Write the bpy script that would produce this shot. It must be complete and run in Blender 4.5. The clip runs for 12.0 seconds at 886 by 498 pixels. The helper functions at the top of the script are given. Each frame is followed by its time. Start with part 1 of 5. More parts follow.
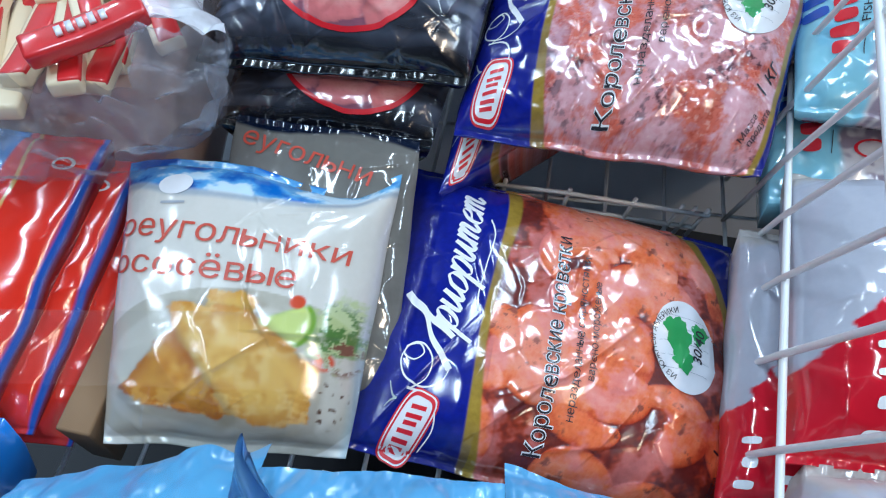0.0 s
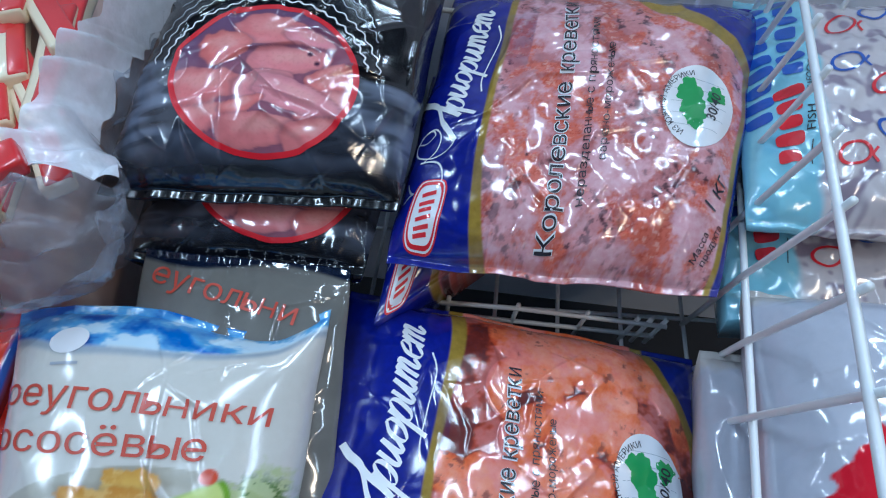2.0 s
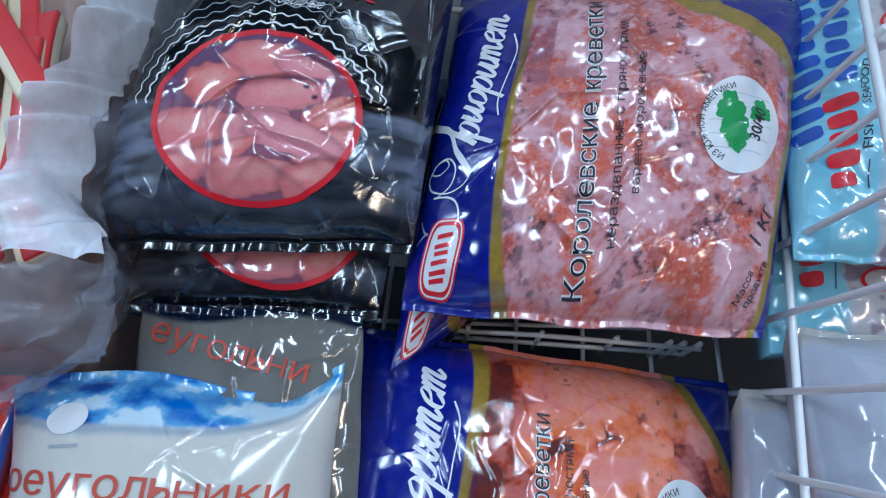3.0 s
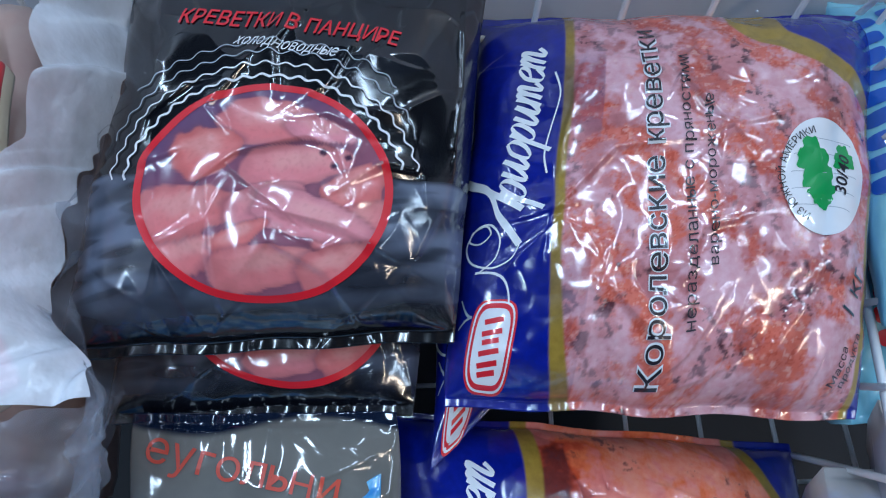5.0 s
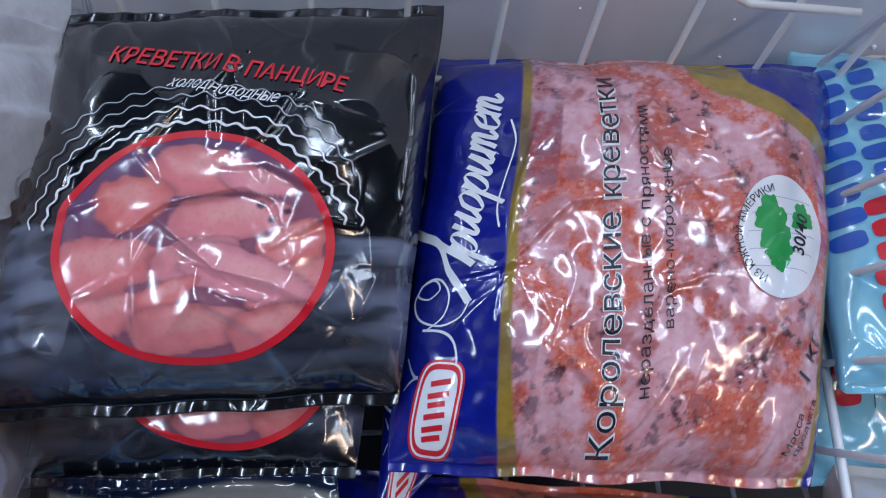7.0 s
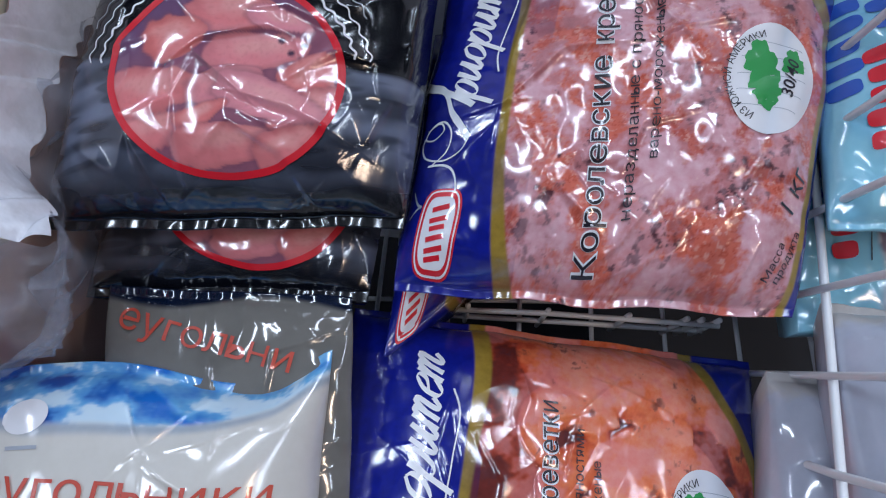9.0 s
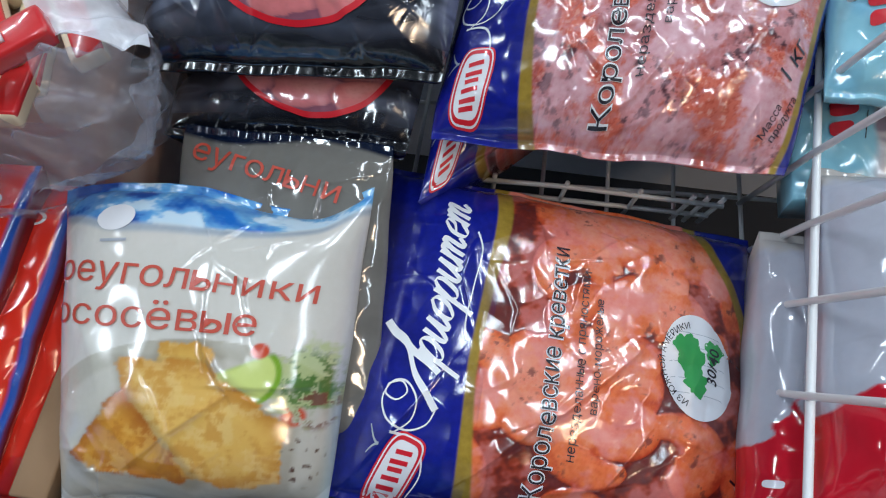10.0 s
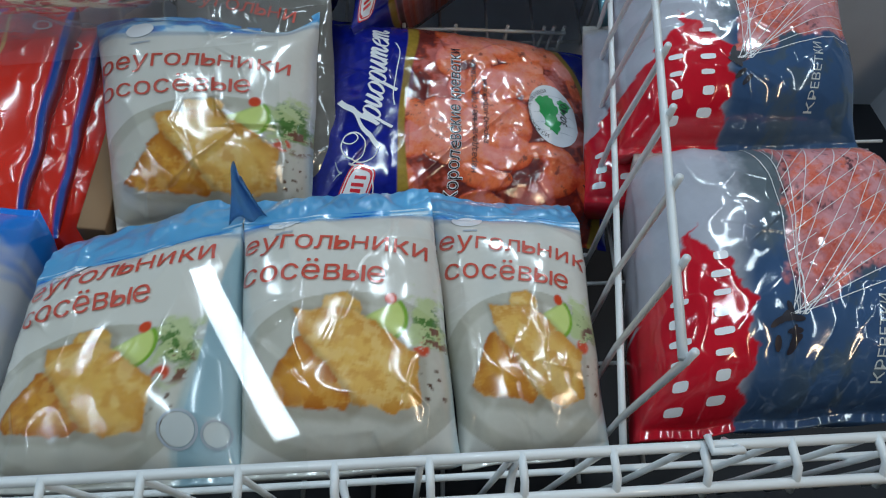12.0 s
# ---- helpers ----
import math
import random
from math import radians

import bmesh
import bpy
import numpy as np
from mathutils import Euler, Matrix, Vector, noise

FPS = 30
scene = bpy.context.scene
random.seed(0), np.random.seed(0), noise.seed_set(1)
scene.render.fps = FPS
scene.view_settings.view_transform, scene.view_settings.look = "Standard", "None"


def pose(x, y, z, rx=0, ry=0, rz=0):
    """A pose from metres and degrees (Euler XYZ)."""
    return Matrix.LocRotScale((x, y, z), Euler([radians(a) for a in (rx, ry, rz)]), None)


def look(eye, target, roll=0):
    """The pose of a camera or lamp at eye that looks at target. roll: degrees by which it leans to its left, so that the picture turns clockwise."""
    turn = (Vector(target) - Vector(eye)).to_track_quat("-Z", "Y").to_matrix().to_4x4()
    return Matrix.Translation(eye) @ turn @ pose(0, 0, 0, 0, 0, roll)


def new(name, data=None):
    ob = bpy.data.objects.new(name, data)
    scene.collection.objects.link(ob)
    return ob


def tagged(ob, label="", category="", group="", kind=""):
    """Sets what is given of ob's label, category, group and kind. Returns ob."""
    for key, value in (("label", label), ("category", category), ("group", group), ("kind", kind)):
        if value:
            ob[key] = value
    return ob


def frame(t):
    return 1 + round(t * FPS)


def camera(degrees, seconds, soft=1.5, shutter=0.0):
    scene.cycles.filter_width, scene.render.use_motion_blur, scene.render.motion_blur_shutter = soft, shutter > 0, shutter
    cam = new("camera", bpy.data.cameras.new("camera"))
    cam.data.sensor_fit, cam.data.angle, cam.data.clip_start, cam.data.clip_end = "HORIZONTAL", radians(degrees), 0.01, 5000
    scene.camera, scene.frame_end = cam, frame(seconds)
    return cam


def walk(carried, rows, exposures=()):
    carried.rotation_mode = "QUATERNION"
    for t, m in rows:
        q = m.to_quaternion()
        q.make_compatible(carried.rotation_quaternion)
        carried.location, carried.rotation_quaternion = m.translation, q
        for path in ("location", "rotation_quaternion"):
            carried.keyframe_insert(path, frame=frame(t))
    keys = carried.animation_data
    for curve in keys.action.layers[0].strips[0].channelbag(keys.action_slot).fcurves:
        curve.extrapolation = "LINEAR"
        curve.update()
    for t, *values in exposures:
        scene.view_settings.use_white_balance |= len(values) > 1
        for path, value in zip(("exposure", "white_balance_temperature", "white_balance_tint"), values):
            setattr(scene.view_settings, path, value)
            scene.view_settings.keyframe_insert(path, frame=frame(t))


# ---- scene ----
cam = camera(68.1, 12.0, 1.15)
PATH = [
    (0, (0.0, -0.041, 1.012), (0.026, 0.979, -0.708), 2.0),
    (0.5, (0.013, -0.033, 1.015), (0.068, 0.994, -0.7), 2.6),
    (1, (0.013, -0.032, 1.016), (0.059, 1.0, -0.696), 2.2),
    (1.3, (0.019, -0.028, 1.011), (0.067, 1.064, -0.664), 2.2),
    (1.4, (0.014, -0.019, 1.021), (0.119, 1.073, -0.652), 6.1),
    (1.5, (0.019, 0.0, 1.016), (0.109, 1.095, -0.656), 3.2),
    (2, (0.025, 0.034, 1.007), (0.153, 1.184, -0.624), 3.5),
    (2.5, (0.025, 0.06, 1.016), (0.134, 1.181, -0.636), 2.4),
    (3, (0.024, 0.116, 1.014), (0.119, 1.11, -0.718), 0.6),
    (3.5, (0.014, 0.149, 1.009), (0.105, 1.115, -0.739), -0.8),
    (3.7, (-0.002, 0.159, 0.999), (0.129, 1.145, -0.736), 1.6),
    (5.3, (-0.017, 0.211, 0.985), (0.243, 1.12, -0.778), 7.3),
    (5.5, (-0.016, 0.21, 0.984), (0.281, 1.229, -0.711), 8.1),
    (6, (-0.02, 0.199, 0.982), (0.284, 1.278, -0.674), 8.5),
    (6.5, (-0.025, 0.226, 0.988), (0.253, 1.157, -0.76), 9.7),
    (6.7, (-0.014, 0.242, 0.987), (0.289, 1.167, -0.761), 10.1),
    (8.3, (0.022, 0.177, 0.97), (0.205, 1.134, -0.777), 4.3),
    (8.5, (0.023, 0.17, 0.976), (0.17, 1.115, -0.781), 2.5),
    (9, (0.029, 0.141, 0.979), (0.115, 1.046, -0.803), -0.2),
    (9.5, (0.031, 0.097, 0.993), (0.041, 0.968, -0.808), -3.7),
    (10, (0.021, 0.043, 0.993), (0.017, 0.875, -0.825), -2.1),
    (10.5, (-0.008, -0.046, 0.996), (-0.083, 0.675, -0.868), -0.9),
    (10.7, (-0.026, -0.087, 0.993), (-0.044, 0.584, -0.891), 4.7),
    (11, (-0.043, -0.166, 0.994), (-0.003, 0.487, -0.896), 6.5),
    (11.5, (-0.045, -0.252, 1.038), (0.012, 0.435, -0.839), 0.9),
    (12, (-0.015, -0.259, 1.06), (0.221, 0.677, -0.692), 4.5),
]
walk(cam, [(t, look(eye, target, roll)) for t, eye, target, roll in PATH],
     [(0, 0.07, 6150, 14), (1, 0.0, 6150, 12), (1.5, -0.15, 5800, 12), (2.5, -0.35, 5750, 14), (3.5, -0.3, 5800, 14), (5.5, -0.28, 5700, 17), (6, -0.32, 5950, 25), (9, -0.42, 6450, 25), (9.5, -0.35, 6850, 26),
      (10, -0.2, 6900, 18), (11, -0.62, 6650, 11), (12, -0.72, 6650, 12)])
import itertools


# ---- light: a shop hall with fluorescent tubes ----
world = bpy.data.worlds.new("hall_air")
world.use_nodes = True
world.node_tree.nodes["Background"].inputs[0].default_value = (0.55, 0.65, 0.8, 1)
world.node_tree.nodes["Background"].inputs[1].default_value = 0.15
scene.world = world
scene.view_settings.exposure = 0.0


def tube_light(x, y, z, turn, watts, colour, length=1.2, width=0.07):
    lamp = bpy.data.lights.new("fluorescent_lamp", "AREA")
    lamp.shape, lamp.size, lamp.size_y, lamp.energy, lamp.color = "RECTANGLE", length, width, watts, colour
    ob = new("fluorescent_lamp", lamp)
    ob.matrix_world = pose(x, y, z, 0, 0, turn)
    return ob


COOL, WARM = (0.68, 0.88, 1.0), (1.0, 0.82, 0.58)
LAMPS = [
    (-0.40, 0.213, 2.55, 101.9, 14, COOL, 1.13, 0.07), (0.6, 0.75, 2.55, 83, 11, COOL), (1.4, 1.7, 2.55, 83, 32, COOL), (0.75, 2.55, 2.55, 83, 26, COOL),
    (-2.0, 1.8, 2.55, 83, 28, COOL), (-1.9, -0.4, 2.55, 83, 24, COOL), (1.7, -0.2, 2.55, 83, 10, COOL), (1.25, -1.1, 2.55, 83, 18, WARM),
]
for row in LAMPS:
    tube_light(*row)

# ---- materials ----


def lin(r, g, b):
    """Linear colour from 0 to 255 display values."""
    return tuple((c / 255 / 12.92) if c < 10.3 else ((c / 255 + 0.055) / 1.055) ** 2.4 for c in (r, g, b))


def material(name):
    m = bpy.data.materials.new(name)
    m.use_nodes = True
    return m, m.node_tree, m.node_tree.nodes["Principled BSDF"]


def link(tree, a, b):
    tree.links.new(a, b)


def noise_node(tree, coord, scale, detail=4.0, rough=0.55):
    n = tree.nodes.new("ShaderNodeTexNoise")
    n.inputs["Scale"].default_value, n.inputs["Detail"].default_value, n.inputs["Roughness"].default_value = scale, detail, rough
    link(tree, coord, n.inputs["Vector"])
    return n


def film_material(name, rough=0.38, coat=1.0, coat_rough=0.045, bump=0.25, mottle=0.12, crease=0.5):
    """Printed plastic film: the print comes from the mesh, the gloss and the small creases from here."""
    m, tree, p = material(name)
    at = tree.nodes.new("ShaderNodeAttribute")
    at.attribute_name = "tint"
    co = tree.nodes.new("ShaderNodeTexCoord").outputs["Object"]
    fine = noise_node(tree, co, 160, 5)
    mix = tree.nodes.new("ShaderNodeMix")
    mix.data_type, mix.blend_type = "RGBA", "OVERLAY"
    mix.inputs[0].default_value = mottle
    link(tree, at.outputs["Color"], mix.inputs[6])
    link(tree, fine.outputs["Fac"], mix.inputs[7])
    link(tree, mix.outputs[2], p.inputs["Base Color"])
    p.inputs["Roughness"].default_value = rough
    p.inputs["Specular IOR Level"].default_value = 0.04
    p.inputs["Coat IOR"].default_value = 1.9
    p.inputs["Coat Weight"].default_value, p.inputs["Coat Roughness"].default_value = coat, coat_rough
    # crease lines: warped cell borders raised as thin ridges, broken up by a mask
    warp = noise_node(tree, co, 11, 2, 0.5)
    bent = tree.nodes.new("ShaderNodeVectorMath")
    bent.operation = "MULTIPLY_ADD"
    link(tree, warp.outputs["Color"], bent.inputs[0])
    bent.inputs[1].default_value = (0.07, 0.07, 0.07)
    link(tree, co, bent.inputs[2])
    height = None
    for scale, width, gain in ((11.0, 0.05, 1.0), (24.0, 0.07, 0.45)):
        cells = tree.nodes.new("ShaderNodeTexVoronoi")
        cells.feature = "DISTANCE_TO_EDGE"
        cells.inputs["Scale"].default_value = scale
        link(tree, bent.outputs[0], cells.inputs["Vector"])
        line = tree.nodes.new("ShaderNodeMapRange")
        line.interpolation_type = "SMOOTHERSTEP"
        line.inputs[1].default_value, line.inputs[2].default_value = 0.0, width
        line.inputs[3].default_value, line.inputs[4].default_value = gain, 0.0
        link(tree, cells.outputs["Distance"], line.inputs[0])
        mask = tree.nodes.new("ShaderNodeMapRange")
        mask.interpolation_type = "SMOOTHSTEP"
        mask.inputs[1].default_value, mask.inputs[2].default_value = 0.44, 0.62
        link(tree, noise_node(tree, co, scale * 1.1, 1).outputs["Fac"], mask.inputs[0])
        cut = tree.nodes.new("ShaderNodeMath")
        cut.operation = "MULTIPLY"
        link(tree, line.outputs[0], cut.inputs[0])
        link(tree, mask.outputs[0], cut.inputs[1])
        if height is None:
            height = cut
        else:
            both = tree.nodes.new("ShaderNodeMath")
            both.operation = "ADD"
            link(tree, height.outputs[0], both.inputs[0])
            link(tree, cut.outputs[0], both.inputs[1])
            height = both
    b1 = tree.nodes.new("ShaderNodeBump")
    b1.inputs["Strength"].default_value, b1.inputs["Distance"].default_value = crease, 0.0006
    link(tree, height.outputs[0], b1.inputs["Height"])
    b2 = tree.nodes.new("ShaderNodeBump")
    b2.inputs["Strength"].default_value, b2.inputs["Distance"].default_value = bump, 0.0012
    link(tree, noise_node(tree, co, 70, 2).outputs["Fac"], b2.inputs["Height"])
    link(tree, b2.outputs[0], p.inputs["Normal"])
    link(tree, b1.outputs[0], p.inputs["Coat Normal"])
    return m


def plain_material(name, colour, rough=0.5, metal=0.0, vary=0.12, scale=40.0, coat=0.0, bump=0.1, second=None):
    m, tree, p = material(name)
    co = tree.nodes.new("ShaderNodeTexCoord").outputs["Object"]
    n = noise_node(tree, co, scale, 6)
    n2 = noise_node(tree, co, scale * 0.13, 3)
    ramp = tree.nodes.new("ShaderNodeMix")
    ramp.data_type = "RGBA"
    dark = second or tuple(c * (1 - 2.2 * vary) for c in colour)
    ramp.inputs[6].default_value, ramp.inputs[7].default_value = (*dark, 1), (*colour, 1)
    add = tree.nodes.new("ShaderNodeMath")
    add.operation, add.use_clamp = "MULTIPLY_ADD", True
    link(tree, n.outputs["Fac"], add.inputs[0])
    add.inputs[1].default_value = 0.7
    link(tree, n2.outputs["Fac"], add.inputs[2])
    link(tree, add.outputs[0], ramp.inputs[0])
    link(tree, ramp.outputs[2], p.inputs["Base Color"])
    p.inputs["Roughness"].default_value, p.inputs["Metallic"].default_value = rough, metal
    p.inputs["Coat Weight"].default_value, p.inputs["Coat Roughness"].default_value = coat, 0.06
    b = tree.nodes.new("ShaderNodeBump")
    b.inputs["Strength"].default_value, b.inputs["Distance"].default_value = bump, 0.001
    link(tree, n.outputs["Fac"], b.inputs["Height"])
    link(tree, b.outputs[0], p.inputs["Normal"])
    return m


def ink(name, colour, coat=1.0):
    return plain_material(name, colour, 0.4, 0, 0.05, 120, coat, 0.05)


def clear_film(name, colour, body=0.3, rough=0.25):
    """Thin see-through plastic: partly clear, partly milky."""
    m, tree, p = material(name)
    p.inputs["Base Color"].default_value = (*colour, 1)
    p.inputs["Roughness"].default_value = rough
    p.inputs["Coat Weight"].default_value = 0.6
    p.inputs["Coat Roughness"].default_value = 0.1
    co = tree.nodes.new("ShaderNodeTexCoord").outputs["Object"]
    n = noise_node(tree, co, 30, 4)
    r = tree.nodes.new("ShaderNodeMapRange")
    r.inputs[1].default_value, r.inputs[2].default_value = 0.3, 0.7
    r.inputs[3].default_value, r.inputs[4].default_value = max(0.0, body - 0.15), min(1.0, body + 0.2)
    link(tree, n.outputs["Fac"], r.inputs[0])
    link(tree, r.outputs[0], p.inputs["Alpha"])
    b = tree.nodes.new("ShaderNodeBump")
    b.inputs["Strength"].default_value, b.inputs["Distance"].default_value = 0.6, 0.006
    link(tree, noise_node(tree, co, 32, 4, 0.6).outputs["Fac"], b.inputs["Height"])
    link(tree, b.outputs[0], p.inputs["Normal"])
    return m


FILM = film_material("printed_film", 0.42, 1.0, 0.14, 0.08, 0.1, 0.4)
FILM_SOFT = film_material("printed_film_matt", 0.5, 0.7, 0.08, 0.15, 0.08, 0.7)
FILM_WINDOW = film_material("clear_window_film", 0.5, 1.0, 0.14, 0.2, 0.4, 0.35)
WHITE_WIRE = plain_material("white_coated_wire", lin(232, 236, 240), 0.35, 0, 0.04, 60, 0.4, 0.05)
STEEL_LINER = plain_material("painted_freezer_lining", lin(232, 238, 250), 0.42, 0.0, 0.12, 8, 0.2, 0.08)
RIM = plain_material("grey_plastic_rim", lin(122, 132, 120), 0.3, 0, 0.16, 14, 0.5, 0.05)
RIM_DARK = plain_material("dark_grey_groove", lin(58, 70, 72), 0.3, 0, 0.1, 20, 0.5, 0.05)
GASKET = plain_material("black_rubber_gasket", lin(18, 18, 20), 0.7)
TAG = plain_material("white_price_card", lin(226, 226, 218), 0.6, 0, 0.03, 50)
TAG_INK = plain_material("grey_ink", lin(150, 150, 146), 0.6)
CARD = plain_material("brown_carton", lin(150, 118, 88), 0.8, 0, 0.12, 60)
INK_RED = ink("red_ink", lin(222, 26, 44))
INK_TEXT_RED = ink("brick_red_ink", lin(205, 78, 60))
INK_WHITE = ink("white_ink", lin(238, 240, 246))
INK_GREY = ink("silver_ink", lin(170, 178, 190))
INK_DARK = ink("dark_ink", lin(30, 26, 40))
INK_PALE = ink("pale_grey_ink", lin(200, 206, 208))
INK_GREEN = ink("green_ink", lin(20, 160, 80))
INK_BLUE = ink("blue_ink", lin(30, 90, 190))
INK_PINK = ink("crimson_ink", lin(212, 34, 66))
INK_ORANGE = ink("orange_ink", lin(240, 110, 40))
SKIRT = clear_film("clear_bag_plastic", lin(168, 174, 190), 0.28, 0.25)
LINER = clear_film("milky_bag_plastic", lin(236, 240, 250), 0.68, 0.3)
CRAB_WHITE = plain_material("surimi", lin(238, 222, 192), 0.45, 0, 0.1, 60, 0.5)
CRAB_RED = plain_material("surimi_red_skin", lin(222, 44, 48), 0.35, 0, 0.15, 70, 0.8)
CEIL = plain_material("dark_ceiling_paint", lin(38, 40, 44), 0.85, 0, 0.05, 3)
HALL = plain_material("hall_paint", lin(80, 84, 90), 0.8, 0, 0.05, 3)
TILE = plain_material("hall_floor", lin(120, 119, 115), 0.4, 0, 0.08, 2)
# near-black lining stands in for the shade in the gaps below the bags
SHADED_LINING = plain_material("shaded_freezer_lining", lin(34, 36, 44), 0.6, 0, 0.2, 6)
def pane_material(name):
    """Clear glass pane: see-through, with a mirror gloss that grows at grazing angles."""
    m = bpy.data.materials.new(name)
    m.use_nodes = True
    tree = m.node_tree
    tree.nodes.remove(tree.nodes["Principled BSDF"])
    clear, gloss, mix, f = tree.nodes.new("ShaderNodeBsdfTransparent"), tree.nodes.new("ShaderNodeBsdfGlossy"), tree.nodes.new("ShaderNodeMixShader"), tree.nodes.new("ShaderNodeFresnel")
    clear.inputs[0].default_value = (0.97, 0.985, 0.98, 1)
    gloss.inputs["Roughness"].default_value = 0.02
    f.inputs["IOR"].default_value = 1.5
    link(tree, f.outputs[0], mix.inputs[0])
    link(tree, clear.outputs[0], mix.inputs[1])
    link(tree, gloss.outputs[0], mix.inputs[2])
    link(tree, mix.outputs[0], tree.nodes["Material Output"].inputs["Surface"])
    return m


PANE = pane_material("lid_glass")
HOUSING = plain_material("lamp_housing", lin(235, 235, 235), 0.5)

# ---- building helpers ----


def part(name, bm, mat, parent=None, label="", smooth=True, origin=None):
    me = bpy.data.meshes.new(name)
    bm.to_mesh(me)
    bm.free()
    if smooth:
        me.polygons.foreach_set("use_smooth", [True] * len(me.polygons))
    me.materials.append(mat)
    ob = new(name, me)
    if origin is not None:
        me.transform(Matrix.Translation([-c for c in origin]))
        ob.location = origin
    if parent is not None:
        ob.parent = parent
        if origin is None:
            me.transform(Matrix.Translation(-parent.location))
        else:
            ob.location = Vector(origin) - parent.location
    if label:
        ob["label"] = label
    return ob


def thing(name, place, label, category, group="", kind=""):
    ob = new(name)
    ob.location = place
    ob.empty_display_size = 0.05
    return tagged(ob, label, category, group, kind)


def tube(bm, pts, r, sides=8):
    """A round wire along a list of points, closed at both ends."""
    pts = [Vector(p) for p in pts]
    rings = []
    for i, p in enumerate(pts):
        d = (pts[min(i + 1, len(pts) - 1)] - pts[max(i - 1, 0)]).normalized()
        a = d.cross(Vector((0.13, 0.21, 0.97))).normalized()
        b = d.cross(a)
        rings.append([bm.verts.new(p + r * (math.cos(t) * a + math.sin(t) * b)) for t in [2 * math.pi * k / sides for k in range(sides)]])
    for q, s in zip(rings, rings[1:]):
        for k in range(sides):
            bm.faces.new((q[k], q[(k + 1) % sides], s[(k + 1) % sides], s[k]))
    bm.faces.new(rings[0][::-1])
    bm.faces.new(rings[-1])
    bmesh.ops.recalc_face_normals(bm, faces=bm.faces[:])


def wire(name, pts, r, parent, mat=None, label=""):
    bm = bmesh.new()
    tube(bm, pts, r)
    return part(name, bm, mat or WHITE_WIRE, parent, label)


def box(bm, x0, y0, z0, x1, y1, z1, bevel=0.0):
    made = bmesh.ops.create_cube(bm, size=1, matrix=Matrix.Translation(((x0 + x1) / 2, (y0 + y1) / 2, (z0 + z1) / 2)) @ Matrix.Diagonal((x1 - x0, y1 - y0, z1 - z0, 1)))
    if bevel:
        es = {e for v in made["verts"] for e in v.link_edges}
        bmesh.ops.bevel(bm, geom=list(es), offset=bevel, segments=2, affect="EDGES", profile=0.6)


class Waves:
    """Smooth random relief: a sum of plane waves, about -1 to 1."""

    def __init__(self, seed, size, count=14):
        g = np.random.default_rng(seed)
        a = g.uniform(0, 2 * np.pi, count)
        f = 2 * np.pi / size * g.uniform(0.6, 1.5, count)
        self.k, self.s, self.p, self.n = f * np.cos(a), f * np.sin(a), g.uniform(0, 2 * np.pi, count), (2 / count) ** 0.5

    def __call__(self, x, y):
        out = np.zeros_like(x)
        for k, s, p in zip(self.k, self.s, self.p):
            out += np.cos(k * x + s * y + p)
        return out * self.n * 0.6


class Cloud:
    """Uneven natural variation: waves of five sizes, each half as large and weaker than the last."""

    def __init__(self, seed, size, fall=0.62):
        self.layers = [(fall ** k, Waves(seed + 97 * k, size / 1.9 ** k, 12)) for k in range(5)]

    def __call__(self, x, y):
        return sum(a * w(x, y) for a, w in self.layers)


def smooth(a, b, x):
    t = np.clip((x - a) / (b - a), 0, 1)
    return t * t * (3 - 2 * t)


